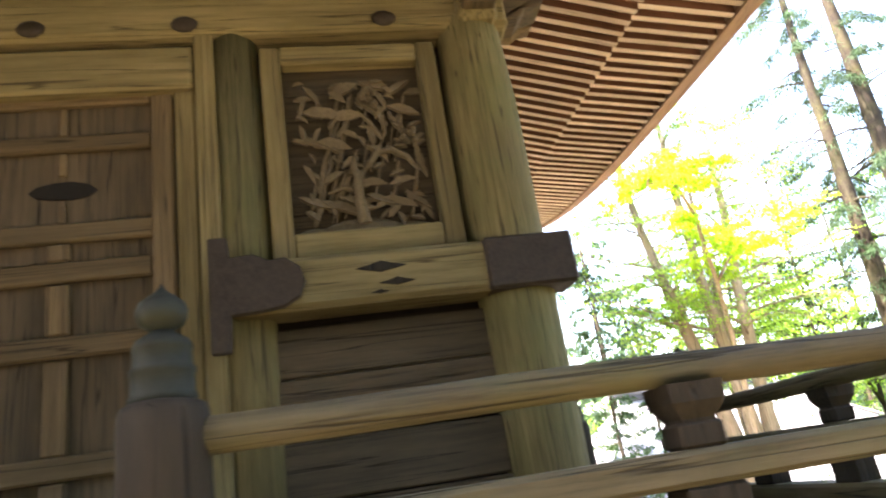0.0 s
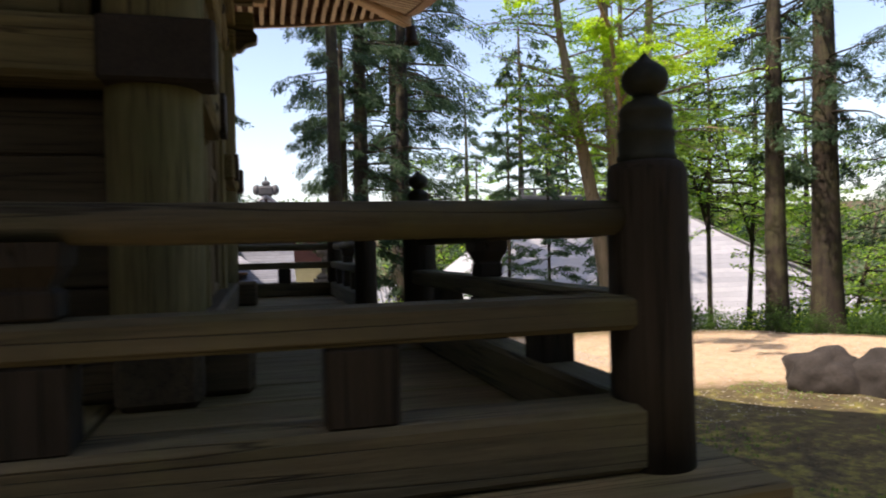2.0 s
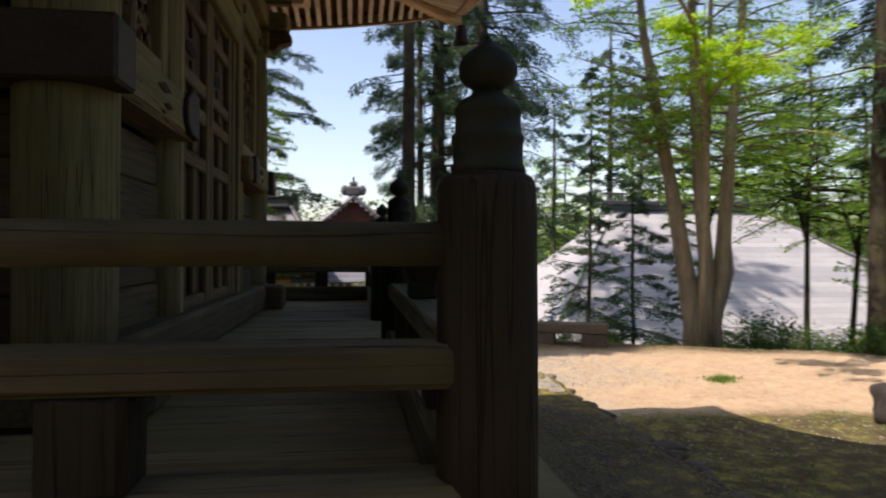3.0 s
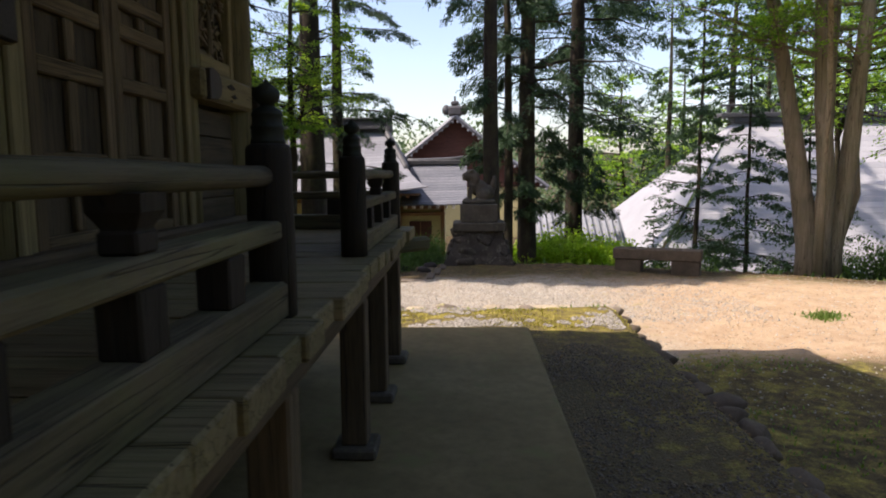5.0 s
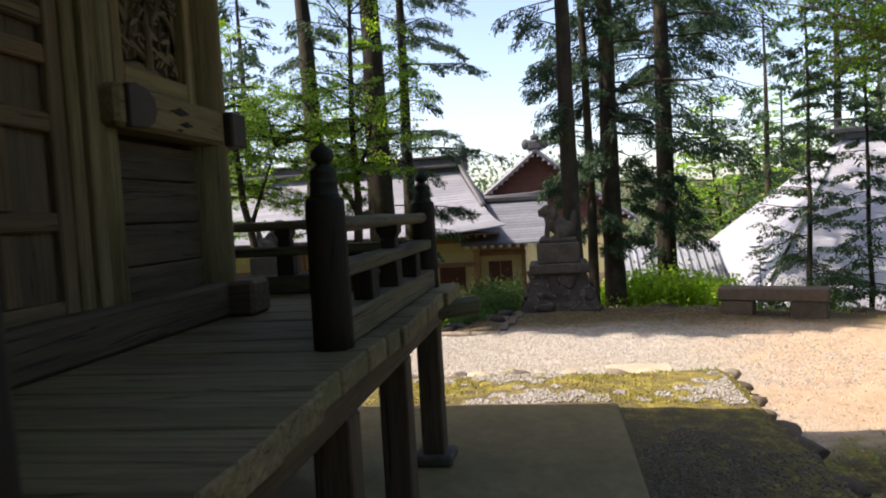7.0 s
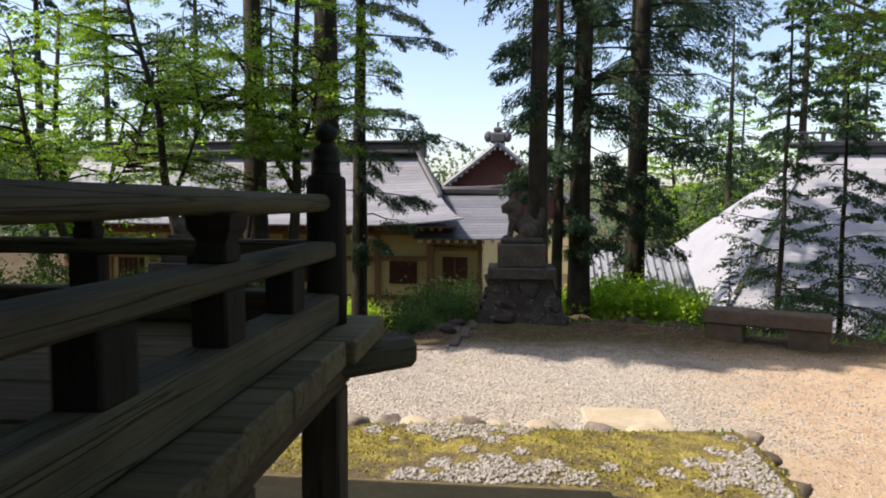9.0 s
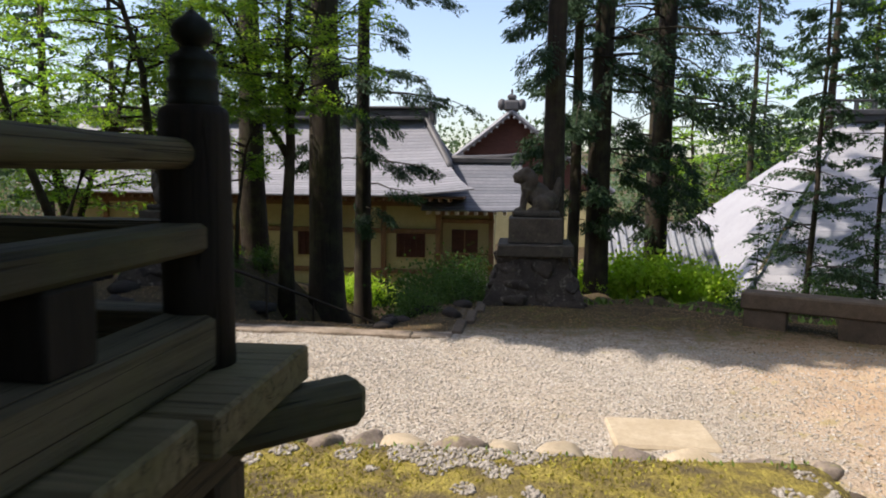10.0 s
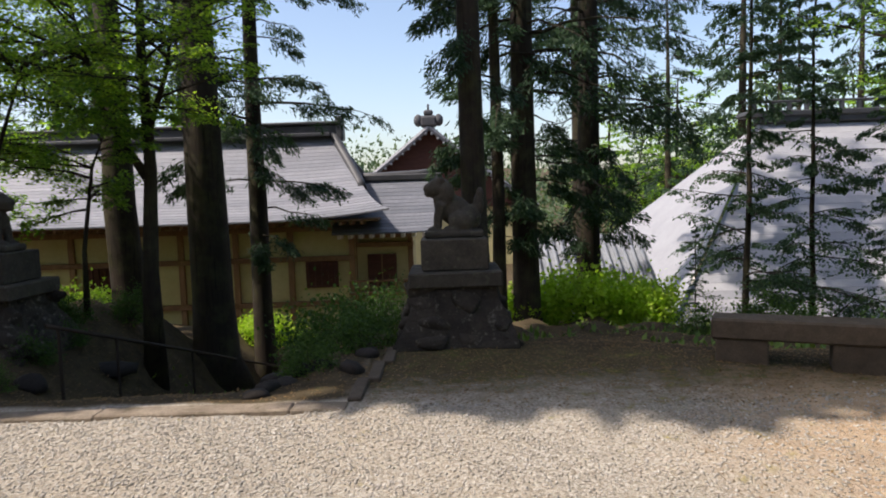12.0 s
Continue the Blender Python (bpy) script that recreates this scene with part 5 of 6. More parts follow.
part("ridge_tile", bm, DARKROOF, gable, "ornamental ridge-end tile", smooth=False)
part("ridge", box((3.3, 50.0, 5.8), (3.9, 62.0, 6.4), 0.1, None, TG), DARKROOF, gable)

# the wide hall on the lower ground, its hipped roof seen through the trees
hall = thing("hall", "wide hall with a pale grey stepped sheet roof", "building", (20.0, 32.0, -4.0))
TH = Matrix.Translation((-20.0, -32.0, 4.0)) @ Matrix.Translation((4.45, 3.5, 1.6)) @ Matrix.Scale(1.15, 4) @ Matrix.Translation((-4.45, -3.5, -1.6))
HN = 34
slope = part("roof", box((16.4, 31.6, 3.75), (24.4, 32.4, 4.1), 0.05, None, TH), DARKROOF, hall, "pale grey hipped sheet roof")
for k in range(HN):
    a, b = k / HN, min(1.0, (k + 1.25) / HN)
    grid = []
    for s, proud in ((a, 0.009), (b, 0.0)):
        zz = -3.4 + 7.2 * (0.85 * s + 0.15 * s * s)
        grid.append([(9.3 + 7.2 * s + (24.7 - 16.9 * s) * j / 8, 22.5 + 9.4 * s, zz + proud) for j in range(9)])
    bm = sheet(grid, 0.06)
    bm.transform(TH)
    part("roof_course", bm, PALEROOF, slope)
for xs in (((9.3, 22.5, -3.4), (16.5, 31.9, 3.8), (9.3, 41.0, -3.4)), ((34.0, 22.5, -3.4), (24.3, 31.9, 3.8), (34.0, 41.0, -3.4))):
    bm = sheet([[xs[0], xs[1]], [xs[2], (xs[1][0], xs[1][1] + 0.05, xs[1][2])]], 0.06)
    bm.transform(TH)
    part("roof_hip", bm, PALEROOF, slope)
bm = box((15.8, 31.5, 4.0), (25.0, 32.5, 4.2), 0.03)
for k in range(14):
    box((16.1 + k * 0.65, 31.6, 4.2), (16.2 + k * 0.65, 31.8, 4.5), 0.0, bm)
box((15.8, 31.6, 4.5), (25.0, 31.8, 4.58), 0.02, bm)
bm.transform(TH)
part("ridge", bm, DARKROOF, slope, "dark ridge walkway")
part("wall", box((11.0, 24.4, -6.0), (31.5, 39.0, -2.9), 0.0, None, TH), WHITE, hall)

# small tiled roof between the pedestal and the hall
shed = thing("tiled_shed", "low building with a blue-grey ribbed tile roof", "building", (8.3, 25.5, -2.8))
TS = Matrix.Translation((-8.3, -25.5, 2.8))
bm = sheet([[(6.8, 24.6, -1.25), (10.3, 24.6, -1.25)], [(6.8, 26.6, 0.1), (10.3, 26.6, 0.1)]], 0.06)
bm.transform(TS)
part("roof", bm, TINROOF, shed)
for k in range(14):
    xx = 6.9 + k * 0.25
    bm = tube([(xx, 24.55, -1.22), (xx, 26.6, 0.14)], [0.06, 0.06], 8)
    bm.transform(TS)
    part("tile_rib", bm, TINROOF, shed, smooth=True)
part("wall", box((7.0, 24.9, -3.2), (10.1, 28.0, -1.2), 0.0, None, TS), WHITE, shed)

# ---- trees ----
def spine(height, lean, wobble, rng, n=12):
    pts, off = [], np.zeros(2)
    for k in range(n + 1):
        s = k / n
        off = off + rng.normal(size=2) * wobble * (k > 0)
        pts.append(np.array([lean[0] * s * height + off[0], lean[1] * s * height + off[1], s * height - (0.5 if k == 0 else 0)]))
    return pts


def along_spine(pts, z):
    for a, b in zip(pts, pts[1:]):
        if b[2] >= z:
            f = (z - a[2]) / (b[2] - a[2])
            return a + (b - a) * f
    return pts[-1]


def cedar(label, seed, height=17.0, r=0.3, lean=(0, 0), lo=3.0, reach=2.4, count=60, leaf_n=260, leaf=0.15, width=0.11, mat=None, leaf_mat=None, wob=0.02, droop=0.55, flare=1.35, taper=0.75, extra=()):
    """A tall conifer: bare lower trunk, drooping limbs with hanging sprays."""
    rng = np.random.default_rng(seed)
    e = thing("cedar_tree", label, "tree")
    pts = spine(height, lean, wob, rng)
    rad = [r * (flare if k == 0 else 1.0) * (1 - 0.82 * k / (len(pts) - 1)) for k in range(len(pts))]
    pts2 = [pts[0], np.array([pts[0][0] * 0.7 + pts[1][0] * 0.3, pts[0][1] * 0.7 + pts[1][1] * 0.3, 0.35])] + pts[1:]
    rad2 = [r * flare, r * 1.06] + rad[1:]
    part("trunk", rough_up(tube(pts2, rad2, 16), r * 0.06, 2.0, seed), mat or BARK, e, smooth=True)
    limb = bmesh.new()
    P, D = [], []
    for i in range(count):
        z = lo + (height - lo - 0.4) * (i + rng.uniform(0, 1)) / count
        s = (z - lo) / (height - lo)
        ln = reach * (0.35 + 0.65 * min(1, s * 5)) * (1 - taper * s) * rng.uniform(0.6, 1.2)
        a = rng.uniform(0, 2 * math.pi)
        o = along_spine(pts, z)
        d = np.array([math.cos(a), math.sin(a), rng.uniform(-0.05, 0.3)])
        br = [o]
        for k in range(1, 6):
            d = d + np.array([0, 0, -droop * 0.22])
            br.append(br[-1] + d / np.linalg.norm(d) * ln / 5 + rng.normal(size=3) * 0.03 * ln)
        tube(br, [max(0.006, 0.016 * ln * (1 - k / 5.5)) for k in range(6)], 5, limb)
        n = int(1.7 * leaf_n * (0.4 + 0.6 * ln / reach))
        br = np.array(br)
        t = rng.uniform(0.25, 1.0, n) ** 0.8 * 4.999
        idx = t.astype(int)
        c = br[idx] + (br[idx + 1] - br[idx]) * (t - idx)[:, None]
        side = np.cross(br[idx + 1] - br[idx], [0, 0, 1.0])
        side /= np.linalg.norm(side, axis=1, keepdims=True) + 1e-9
        # sprays grouped along side twigs
        g = rng.integers(0, 14, n)
        gs = rng.uniform(-1, 1, 14)[g] * ln * 0.3 * (1.1 - t / 6)
        hang = rng.uniform(0, 1, n)
        c = c + side * (gs * hang)[:, None] + np.array([0, 0, -1.0]) * (hang * ln * 0.13 + np.abs(gs) * 0.25)[:, None] + rng.normal(size=(n, 3)) * 0.05
        dd = side * np.sign(gs)[:, None] * 0.6 + (br[idx + 1] - br[idx]) / (ln / 5) * 0.5 + np.array([0, 0, -0.55]) + rng.normal(size=(n, 3)) * 0.35
        P.append(c)
        D.append(dd)
    for z, az, ln in extra:
        fan(rng, along_spine(pts, z), az, ln, 0.1, 0.5, limb, P, D, int(leaf_n * 3.2), 0.014 * ln, 0.36, 0.15)
    tagged(part("branching", limb, mat or BARK, e), kind="stuff")
    leaves("crown", np.concatenate(P), np.concatenate(D), leaf, width, leaf_mat or CEDAR_LEAF, e, rng, 0.4, "stuff")
    return e


def fan(rng, o, az, ln, rise, droop, limb, P, D, n, r0, spread=0.5, hang=0.0):
    """One bough: a bending limb with side twigs in a flat layer, leaves strewn along the twigs."""
    d = np.array([math.cos(az), math.sin(az), rise])
    pts = [np.array(o, dtype=float)]
    for k in range(5):
        d = d + np.array([0, 0, -droop * 0.25]) + rng.normal(size=3) * 0.09
        pts.append(pts[-1] + d / np.linalg.norm(d) * ln / 5)
    tube(pts, [max(0.004, r0 * (1 - k / 5.4)) for k in range(6)], 5, limb)
    pts = np.array(pts)
    m = max(6, int(ln * 7))
    t = np.sort(rng.uniform(0.18, 1.0, m))
    q = np.minimum(t * 5, 4.999)
    i = q.astype(int)
    base, run = pts[i] + (pts[i + 1] - pts[i]) * (q - i)[:, None], (pts[i + 1] - pts[i]) / (ln / 5)
    side = np.cross(run, [0, 0, 1.0])
    side /= np.linalg.norm(side, axis=1, keepdims=True) + 1e-9
    sg = np.where(np.arange(m) % 2, 1.0, -1.0)[:, None]
    tl = ln * spread * (1.2 - t) * rng.uniform(0.35, 1.1, m) + 0.12
    out = run * rng.uniform(0.35, 0.9, (m, 1)) + side * sg * 0.8
    out /= np.linalg.norm(out, axis=1, keepdims=True)
    out[:, 2] += rng.normal(size=m) * 0.14 - hang
    for b, w, l in zip(base[::2], out[::2], tl[::2]):
        tube([b, b + w * l * 0.9], [r0 * 0.22 + 0.002, 0.002], 3, limb, False)
    g = rng.choice(m, n, p=tl / tl.sum())
    u = rng.uniform(0.05, 1.05, n) ** 0.8
    across = np.cross(out, [0, 0, 1.0])
    wide = 0.05 + 0.16 * tl[g] * (1.05 - u)
    p = base[g] + out[g] * (u * tl[g])[:, None] + across[g] * (rng.normal(size=n) * wide)[:, None]
    p[:, 2] += rng.normal(size=n) * 0.03 - 0.1 * (u * tl[g]) ** 2 - hang * rng.uniform(0, 0.25, n)
    P.append(p)
    D.append(out[g] * 0.5 + across[g] * rng.normal(size=(n, 1)) * 0.6 + rng.normal(size=(n, 3)) * 0.25 + np.array([0, 0, -0.2 - hang]))


def maple(label, seed, stems, boughs=40, lo=2.5, reach=2.4, leaf_n=420, leaf=0.06, mat=None, leaf_mat=None, name="maple_tree", rise=0.3, droop=0.35, width=0.3):
    """A broadleaf tree: several stems and flat layered boughs of small leaves, growing from the wood."""
    rng = np.random.default_rng(seed)
    e = thing(name, label, "tree")
    limb, P, D = bmesh.new(), [], []
    lines = []
    for pts, r0 in stems:
        pts = [np.array(p, dtype=float) for p in pts]
        part("trunk", rough_up(tube(pts, [r0 * (1.3 if k == 0 else 1 - 0.75 * k / (len(pts) - 1)) for k in range(len(pts))], 12), r0 * 0.12, 2.5, seed), mat or PALEBARK, e, smooth=True)
        fine = []
        for a, b in zip(pts, pts[1:]):
            for f in np.linspace(0, 1, 8, endpoint=False):
                fine.append(a + (b - a) * f)
        fine.append(pts[-1])
        lines.append([p for p in fine if p[2] > lo])
    whole = [p for ln in lines for p in ln]
    mid = np.mean(whole, axis=0)
    zs = [p[2] for p in whole]
    for i in range(boughs):
        o = whole[int((i + rng.uniform(0, 1)) / boughs * len(whole)) % len(whole)]
        s = (o[2] - lo) / (max(zs) - lo + 1e-6)
        away = math.atan2(o[1] - mid[1], o[0] - mid[0])
        az = away + rng.normal() * 1.5
        ln = reach * rng.uniform(0.5, 1.15) * (1 - 0.45 * s)
        fan(rng, o, az, ln, rise + rng.normal() * 0.15, droop, limb, P, D, int(leaf_n * (0.45 + 0.55 * ln / reach)), 0.012 * ln + 0.006)
    tagged(part("branching", limb, mat or PALEBARK, e), kind="stuff")
    leaves("crown", np.concatenate(P), np.concatenate(D), leaf, width, leaf_mat or MAPLE_LEAF, e, rng, 0.7, "stuff")
    return e


def hinoki(label, seed, height=11.0, r=0.09, lo=0.8, reach=1.8, count=44, leaf_n=330, leaf=0.075, mat=None, leaf_mat=None, wob=0.03, sky=0.75):
    """An open conifer: a thin stem, uneven boughs, flat clotted sprays with gaps between them."""
    rng = np.random.default_rng(seed)
    e = thing("cypress_tree", label, "tree")
    pts = spine(height, (0, 0), wob, rng)
    part("trunk", rough_up(tube(pts, [r * (1 - 0.85 * k / (len(pts) - 1)) for k in range(len(pts))], 10), r * 0.1, 3.0, seed), mat or BARK, e, smooth=True)
    limb, P, D = bmesh.new(), [], []
    for i in range(count):
        z = lo + (height - lo - 0.3) * ((i + rng.uniform(0, 1.6)) / (count + 1)) ** 0.92
        s = (z - lo) / (height - lo)
        ln = reach * (1 - sky * s) * rng.choice([0.45, 0.75, 1.0, 1.25]) * rng.uniform(0.8, 1.15)
        fan(rng, along_spine(pts, z), rng.uniform(0, 6.283), ln, rng.uniform(-0.1, 0.35), rng.uniform(0.1, 0.5), limb, P, D, int(leaf_n * (0.35 + 0.65 * ln / reach)), 0.01 * ln + 0.004, 0.55, 0.2)
    tagged(part("branching", limb, mat or BARK, e), kind="stuff")
    leaves("crown", np.concatenate(P), np.concatenate(D), leaf, 0.28, leaf_mat or YOUNG_LEAF, e, rng, 0.55, "stuff")
    return e


def stand(e, x, y, turn=0.0, s=1.0, sink=0.0):
    e.matrix_basis = pose(x, y, gz(x, y) - sink, 0, 0, turn) @ Matrix.Diagonal((s, s, s, 1))
    return e


def stand_copy(e, x, y, turn, s):
    o = copy_thing(e, pose(x, y, gz(x, y), 0, 0, turn))
    o.scale = (s, s, s)
    return o


# tall trunks beyond the court
stand(cedar("huge old cedar with a flared, furrowed trunk", 21, 19, 0.42, (0.003, 0.0), 3.6, 2.4, 34, 300, 0.13, flare=1.9), 0.02, 19.3)
stand(cedar("straight dark cedar with drooping green sprays", 22, 17, 0.25, (0.0, 0), 2.6, 2.5, 40, 300, 0.13, wob=0.01, extra=((4.6, -0.2, 2.2), (6.4, 0.15, 3.0), (6.9, -0.5, 2.4), (9.0, 0.2, 2.6), (9.8, -0.3, 2.4), (11.0, 0.3, 2.4))), 0.22, 22.0)
stand(cedar("old cedar with a thick dark leaning trunk", 23, 17, 0.36, (-0.026, 0.0), 4.2, 2.4, 30, 260, 0.13, wob=0.04), -2.15, 20.6)
stand(cedar("tall cedar with a smooth brown trunk and few low boughs", 24, 20, 0.22, (-0.008, 0.0), 2.8, 1.7, 44, 200, 0.13, flare=1.2), 5.05, 17.2)
stand(cedar("dark cedar with dense hanging foliage", 25, 23, 0.29, (-0.004, 0), 1.8, 3.0, 104, 280, 0.145), 6.23, 20.75)
stand(cedar("dark cedar with dense hanging foliage", 26, 24, 0.3, (0.004, 0), 1.9, 3.8, 124, 290, 0.145), 7.93, 22.65)
# added behind the last one so its high crown shades the hall roof
stand(cedar("tall bare-trunked cedar with a dense crown, added to shade the hall roof", 39, 25, 0.26, (0.0, 0), 9.0, 4.2, 120, 260, 0.2, taper=0.25), 8.9, 28.5)
stand(cedar("slim dark cedar behind the pedestal", 27, 16, 0.15, (0.0, 0), 2.0, 2.0, 56, 260, 0.14), 5.6, 20.3)
stand(cedar("dark forest cedar with a straight trunk", 28, 17, 0.3, (0.0, 0), 4.3, 3.2, 60, 240, 0.13), 16.0, 13.8)
stand(cedar("thick dark forest cedar with a straight trunk", 29, 18, 0.4, (0.004, 0), 4.3, 3.4, 62, 240, 0.13), 17.2, 13.4)
stand(cedar("forest cedar hung with heavy dark foliage", 30, 16, 0.3, (0.0, 0), 1.2, 3.4, 90, 230, 0.13), 20.5, 12.5)
yc = stand(hinoki("young open cypress with a thin stem", 31, 14.0, 0.11, 1.0, 2.6, 62, 430, 0.1), 12.7, 25.0)
stand(hinoki("young open cypress with a thin stem", 32, 13.4, 0.1, 0.6, 2.6, 62, 430, 0.1), 14.75, 25.3)
stand_copy(yc, 10.9, 23.6, 140, 0.26)
stand_copy(yc, 16.9, 25.0, 200, 0.8)

# the pale many-stemmed maple at the rim of the court
stand(maple("pale many-stemmed tree with fresh yellow-green leaves", 41, [
    ([(-0.1, 0, -0.4), (-0.2, 0, 0.8), (-0.4, 0.1, 2.2), (-0.75, 0.1, 4.2), (-1.2, 0.1, 6.5), (-1.7, 0, 8.8), (-2.0, 0, 11.5)], 0.33),
    ([(0.05, -0.1, -0.4), (0.0, -0.1, 0.9), (0.05, -0.2, 2.4), (-0.2, -0.3, 4.5), (-0.35, -0.3, 7.0), (-0.5, -0.4, 10.0), (-0.4, -0.4, 13.0)], 0.28),
    ([(0.25, 0, -0.4), (0.35, 0.05, 0.9), (0.62, 0.0, 2.3), (0.75, 0.0, 4.4), (1.0, 0.1, 6.8), (1.3, 0.1, 9.5), (1.4, 0.1, 12.5)], 0.3),
    ([(0.35, 0.1, -0.4), (0.55, 0.1, 1.0), (0.95, 0.1, 2.2), (0.85, 0.1, 3.6), (1.2, 0.3, 6.0)], 0.18),
    ([(0.15, 0.2, -0.4), (0.2, 0.25, 1.0), (0.3, 0.4, 3.0), (0.35, 0.4, 5.2), (0.5, 0.5, 8.2), (0.6, 0.5, 11.8)], 0.2)],
    120, 5.2, 3.8, 380, 0.08), 12.1, 15.0, 0, 0.88)
# bright bough that hangs out over the court
stand(maple("slim leaning maple with bright layered leaves catching the sun", 42, [
    ([(0, 0, -0.4), (0.05, 0, 2.0), (-0.05, -0.3, 4.0), (-0.5, -1.0, 5.6), (-1.6, -2.6, 6.8), (-3.0, -4.4, 6.9), (-4.2, -5.6, 6.3)], 0.085),
    ([(-0.5, -1.0, 5.6), (-0.4, -2.0, 6.2), (-0.1, -3.2, 6.2)], 0.03)],
    36, 5.9, 1.7, 560, 0.07, leaf_mat=LIME_LEAF, rise=0.15, droop=0.35), 11.7, 14.2)

# tall slim broadleaf trees with high crowns on the slope before the hall
tall = stand(maple("tall slim broadleaf tree with a high airy crown", 49, [
    ([(0, 0, -0.4), (0.05, 0, 3.0), (-0.1, 0.1, 6.0), (-0.3, 0.1, 9.0), (-0.2, 0.1, 13.0)], 0.11),
    ([(-0.1, 0.1, 5.5), (0.6, 0.2, 7.5), (1.2, 0.2, 10.5)], 0.06)],
    56, 6.2, 3.8, 250, 0.1, mat=BARK), 15.4, 20.4)
for k, (x, y, s) in enumerate(((18.6, 20.0, 1.05), (21.5, 21.5, 1.15))):
    stand_copy(tall, x, y, 90 + 75 * k, s)

# small maples on the bank beside the steps
stand(maple("slender dark-stemmed maple with layered green leaves", 43, [
    ([(0.2, 0, -0.4), (0.05, 0, 1.2), (-0.25, 0, 2.6), (-0.4, 0.1, 4.0), (-0.9, 0.1, 5.6), (-1.3, 0, 7.6)], 0.12),
    ([(-0.1, 0, 2.0), (0.4, -0.2, 3.0), (1.0, -0.4, 4.2)], 0.05)],
    50, 3.9, 2.5, 380, 0.066, mat=BARK, leaf_mat=SHADY_LEAF), -2.75, 17.2)
stand(maple("straight slender maple with layered green leaves", 44, [
    ([(0, 0, -0.4), (0.02, 0, 1.6), (0.12, 0, 3.2), (0.05, 0.1, 5.0), (0.2, 0.1, 8.4)], 0.15),
    ([(0.1, 0, 3.0), (-0.5, 0, 4.0), (-0.9, 0, 5.6)], 0.06), ([(0.08, 0, 3.6), (0.5, -0.1, 4.6), (0.8, -0.1, 6.2)], 0.05)],
    50, 3.9, 2.3, 380, 0.066, mat=BARK, leaf_mat=SHADY_LEAF), 0.0, 16.6)
stand(maple("forked maple with bright green leaves over the bank", 45, [
    ([(0, 0, -0.4), (-0.1, 0, 1.2), (-0.6, 0, 2.4), (-1.2, 0.1, 3.8), (-1.6, 0.1, 6.2)], 0.13),
    ([(0, 0.05, -0.4), (0.1, 0, 1.4), (0.6, 0, 2.6), (1.3, 0.1, 3.6), (1.8, 0.1, 5.4)], 0.1)],
    56, 3.2, 2.6, 380, 0.066, mat=BARK, leaf_mat=SHADY_LEAF), -5.2, 17.5)
lm = stand(maple("leafy maple at the edge of the wood", 46, [
    ([(0, 0, -0.4), (0.1, 0, 1.5), (-0.3, 0, 3.4), (-0.6, 0.1, 5.4), (-0.4, 0.1, 8.2)], 0.17),
    ([(0.1, 0, -0.4), (0.3, 0, 1.5), (0.9, 0, 3.2), (1.5, 0.1, 5.6)], 0.12)],
    64, 2.0, 3.2, 200, 0.11, mat=BARK), -7.6, 21.0)
for k, (x, y, s) in enumerate(((-11.5, 19.5, 1.1), (-8.8, 15.8, 0.9), (25.5, 12.0, 1.2), (27.0, 16.0, 1.3), (24.5, 20.5, 1.3))):
    stand_copy(lm, x, y, 67 * k, s)
# low bright branch between the trunks
stand(maple("low bright green branch of a young maple", 47, [
    ([(0, 0, -0.4), (0.1, -0.1, 1.0), (0.3, -0.1, 2.2), (0.8, -0.2, 3.2)], 0.045)],
    22, 1.5, 1.5, 380, 0.062, mat=BARK), -0.9, 16.4)

# the wood behind and around: lighter builds of the same kinds, set out many times
wood_rng = random.Random(77)
far_a = stand(hinoki("tall forest conifer with dark uneven foliage", 33, 19, 0.28, 2.2, 3.4, 60, 78, 0.3, leaf_mat=CEDAR_LEAF, sky=0.55), 21.5, 8.0)
far_b = stand(cedar("tall forest cedar with a long bare trunk", 34, 20, 0.32, (0.005, 0), 5.0, 3.4, 54, 56, 0.34, 0.16, taper=0.5), 24.5, 4.0)
far_c = stand(maple("leafy broadleaf tree of the wood in fresh green", 48, [
    ([(0, 0, -0.4), (0.1, 0, 2.5), (-0.3, 0, 5.5), (-0.6, 0.1, 8.4), (-0.4, 0.1, 12.6)], 0.22),
    ([(0.1, 0, -0.4), (0.3, 0, 2.5), (1.2, 0, 5.2), (2.0, 0.1, 9.0)], 0.15)],
    70, 3.0, 4.6, 90, 0.26, mat=BARK, name="broadleaf_tree", width=0.36), 27.0, 12.0)
# light build for unseen trees that only screen the shrine from the sky
sky_screen = stand(cedar("unseen forest cedar added to hold back skylight", 38, 19, 0.3, (0.0, 0), 2.0, 3.4, 40, 9, 0.75, 0.24, taper=0.5), -20.0, -4.0)
SEEN, HIDDEN = [], []
for k in range(46):  # behind the hall and the lodge
    SEEN.append((wood_rng.uniform(-30, 62), wood_rng.uniform(66, 84) if k % 2 else wood_rng.uniform(48, 64), wood_rng.uniform(1.0, 1.45)))
for k in range(22):  # the side beyond the boulder
    SEEN.append((wood_rng.uniform(20, 44), wood_rng.uniform(-14, 18), wood_rng.uniform(0.85, 1.25)))
for k in range(26):  # behind the starting point, unseen, added to block skylight
    HIDDEN.append((wood_rng.uniform(-16, 22), wood_rng.uniform(-24, -7.5), wood_rng.uniform(0.8, 1.1)))
for k in range(26):  # the far side behind the shrine, unseen, added to block skylight
    HIDDEN.append((wood_rng.uniform(-40, -17), wood_rng.uniform(-16, 10), wood_rng.uniform(0.8, 1.1)))
for k, (x, y, s) in enumerate(SEEN):
    if -13 < x < 17 and y > 24 or 5 < x < 40 and 20 < y < 48 or 19 < x < 28 and 9 < y < 20:
        continue
    stand_copy((far_a, far_c, far_b, far_c)[k % 4], x, y, wood_rng.uniform(0, 360), s)
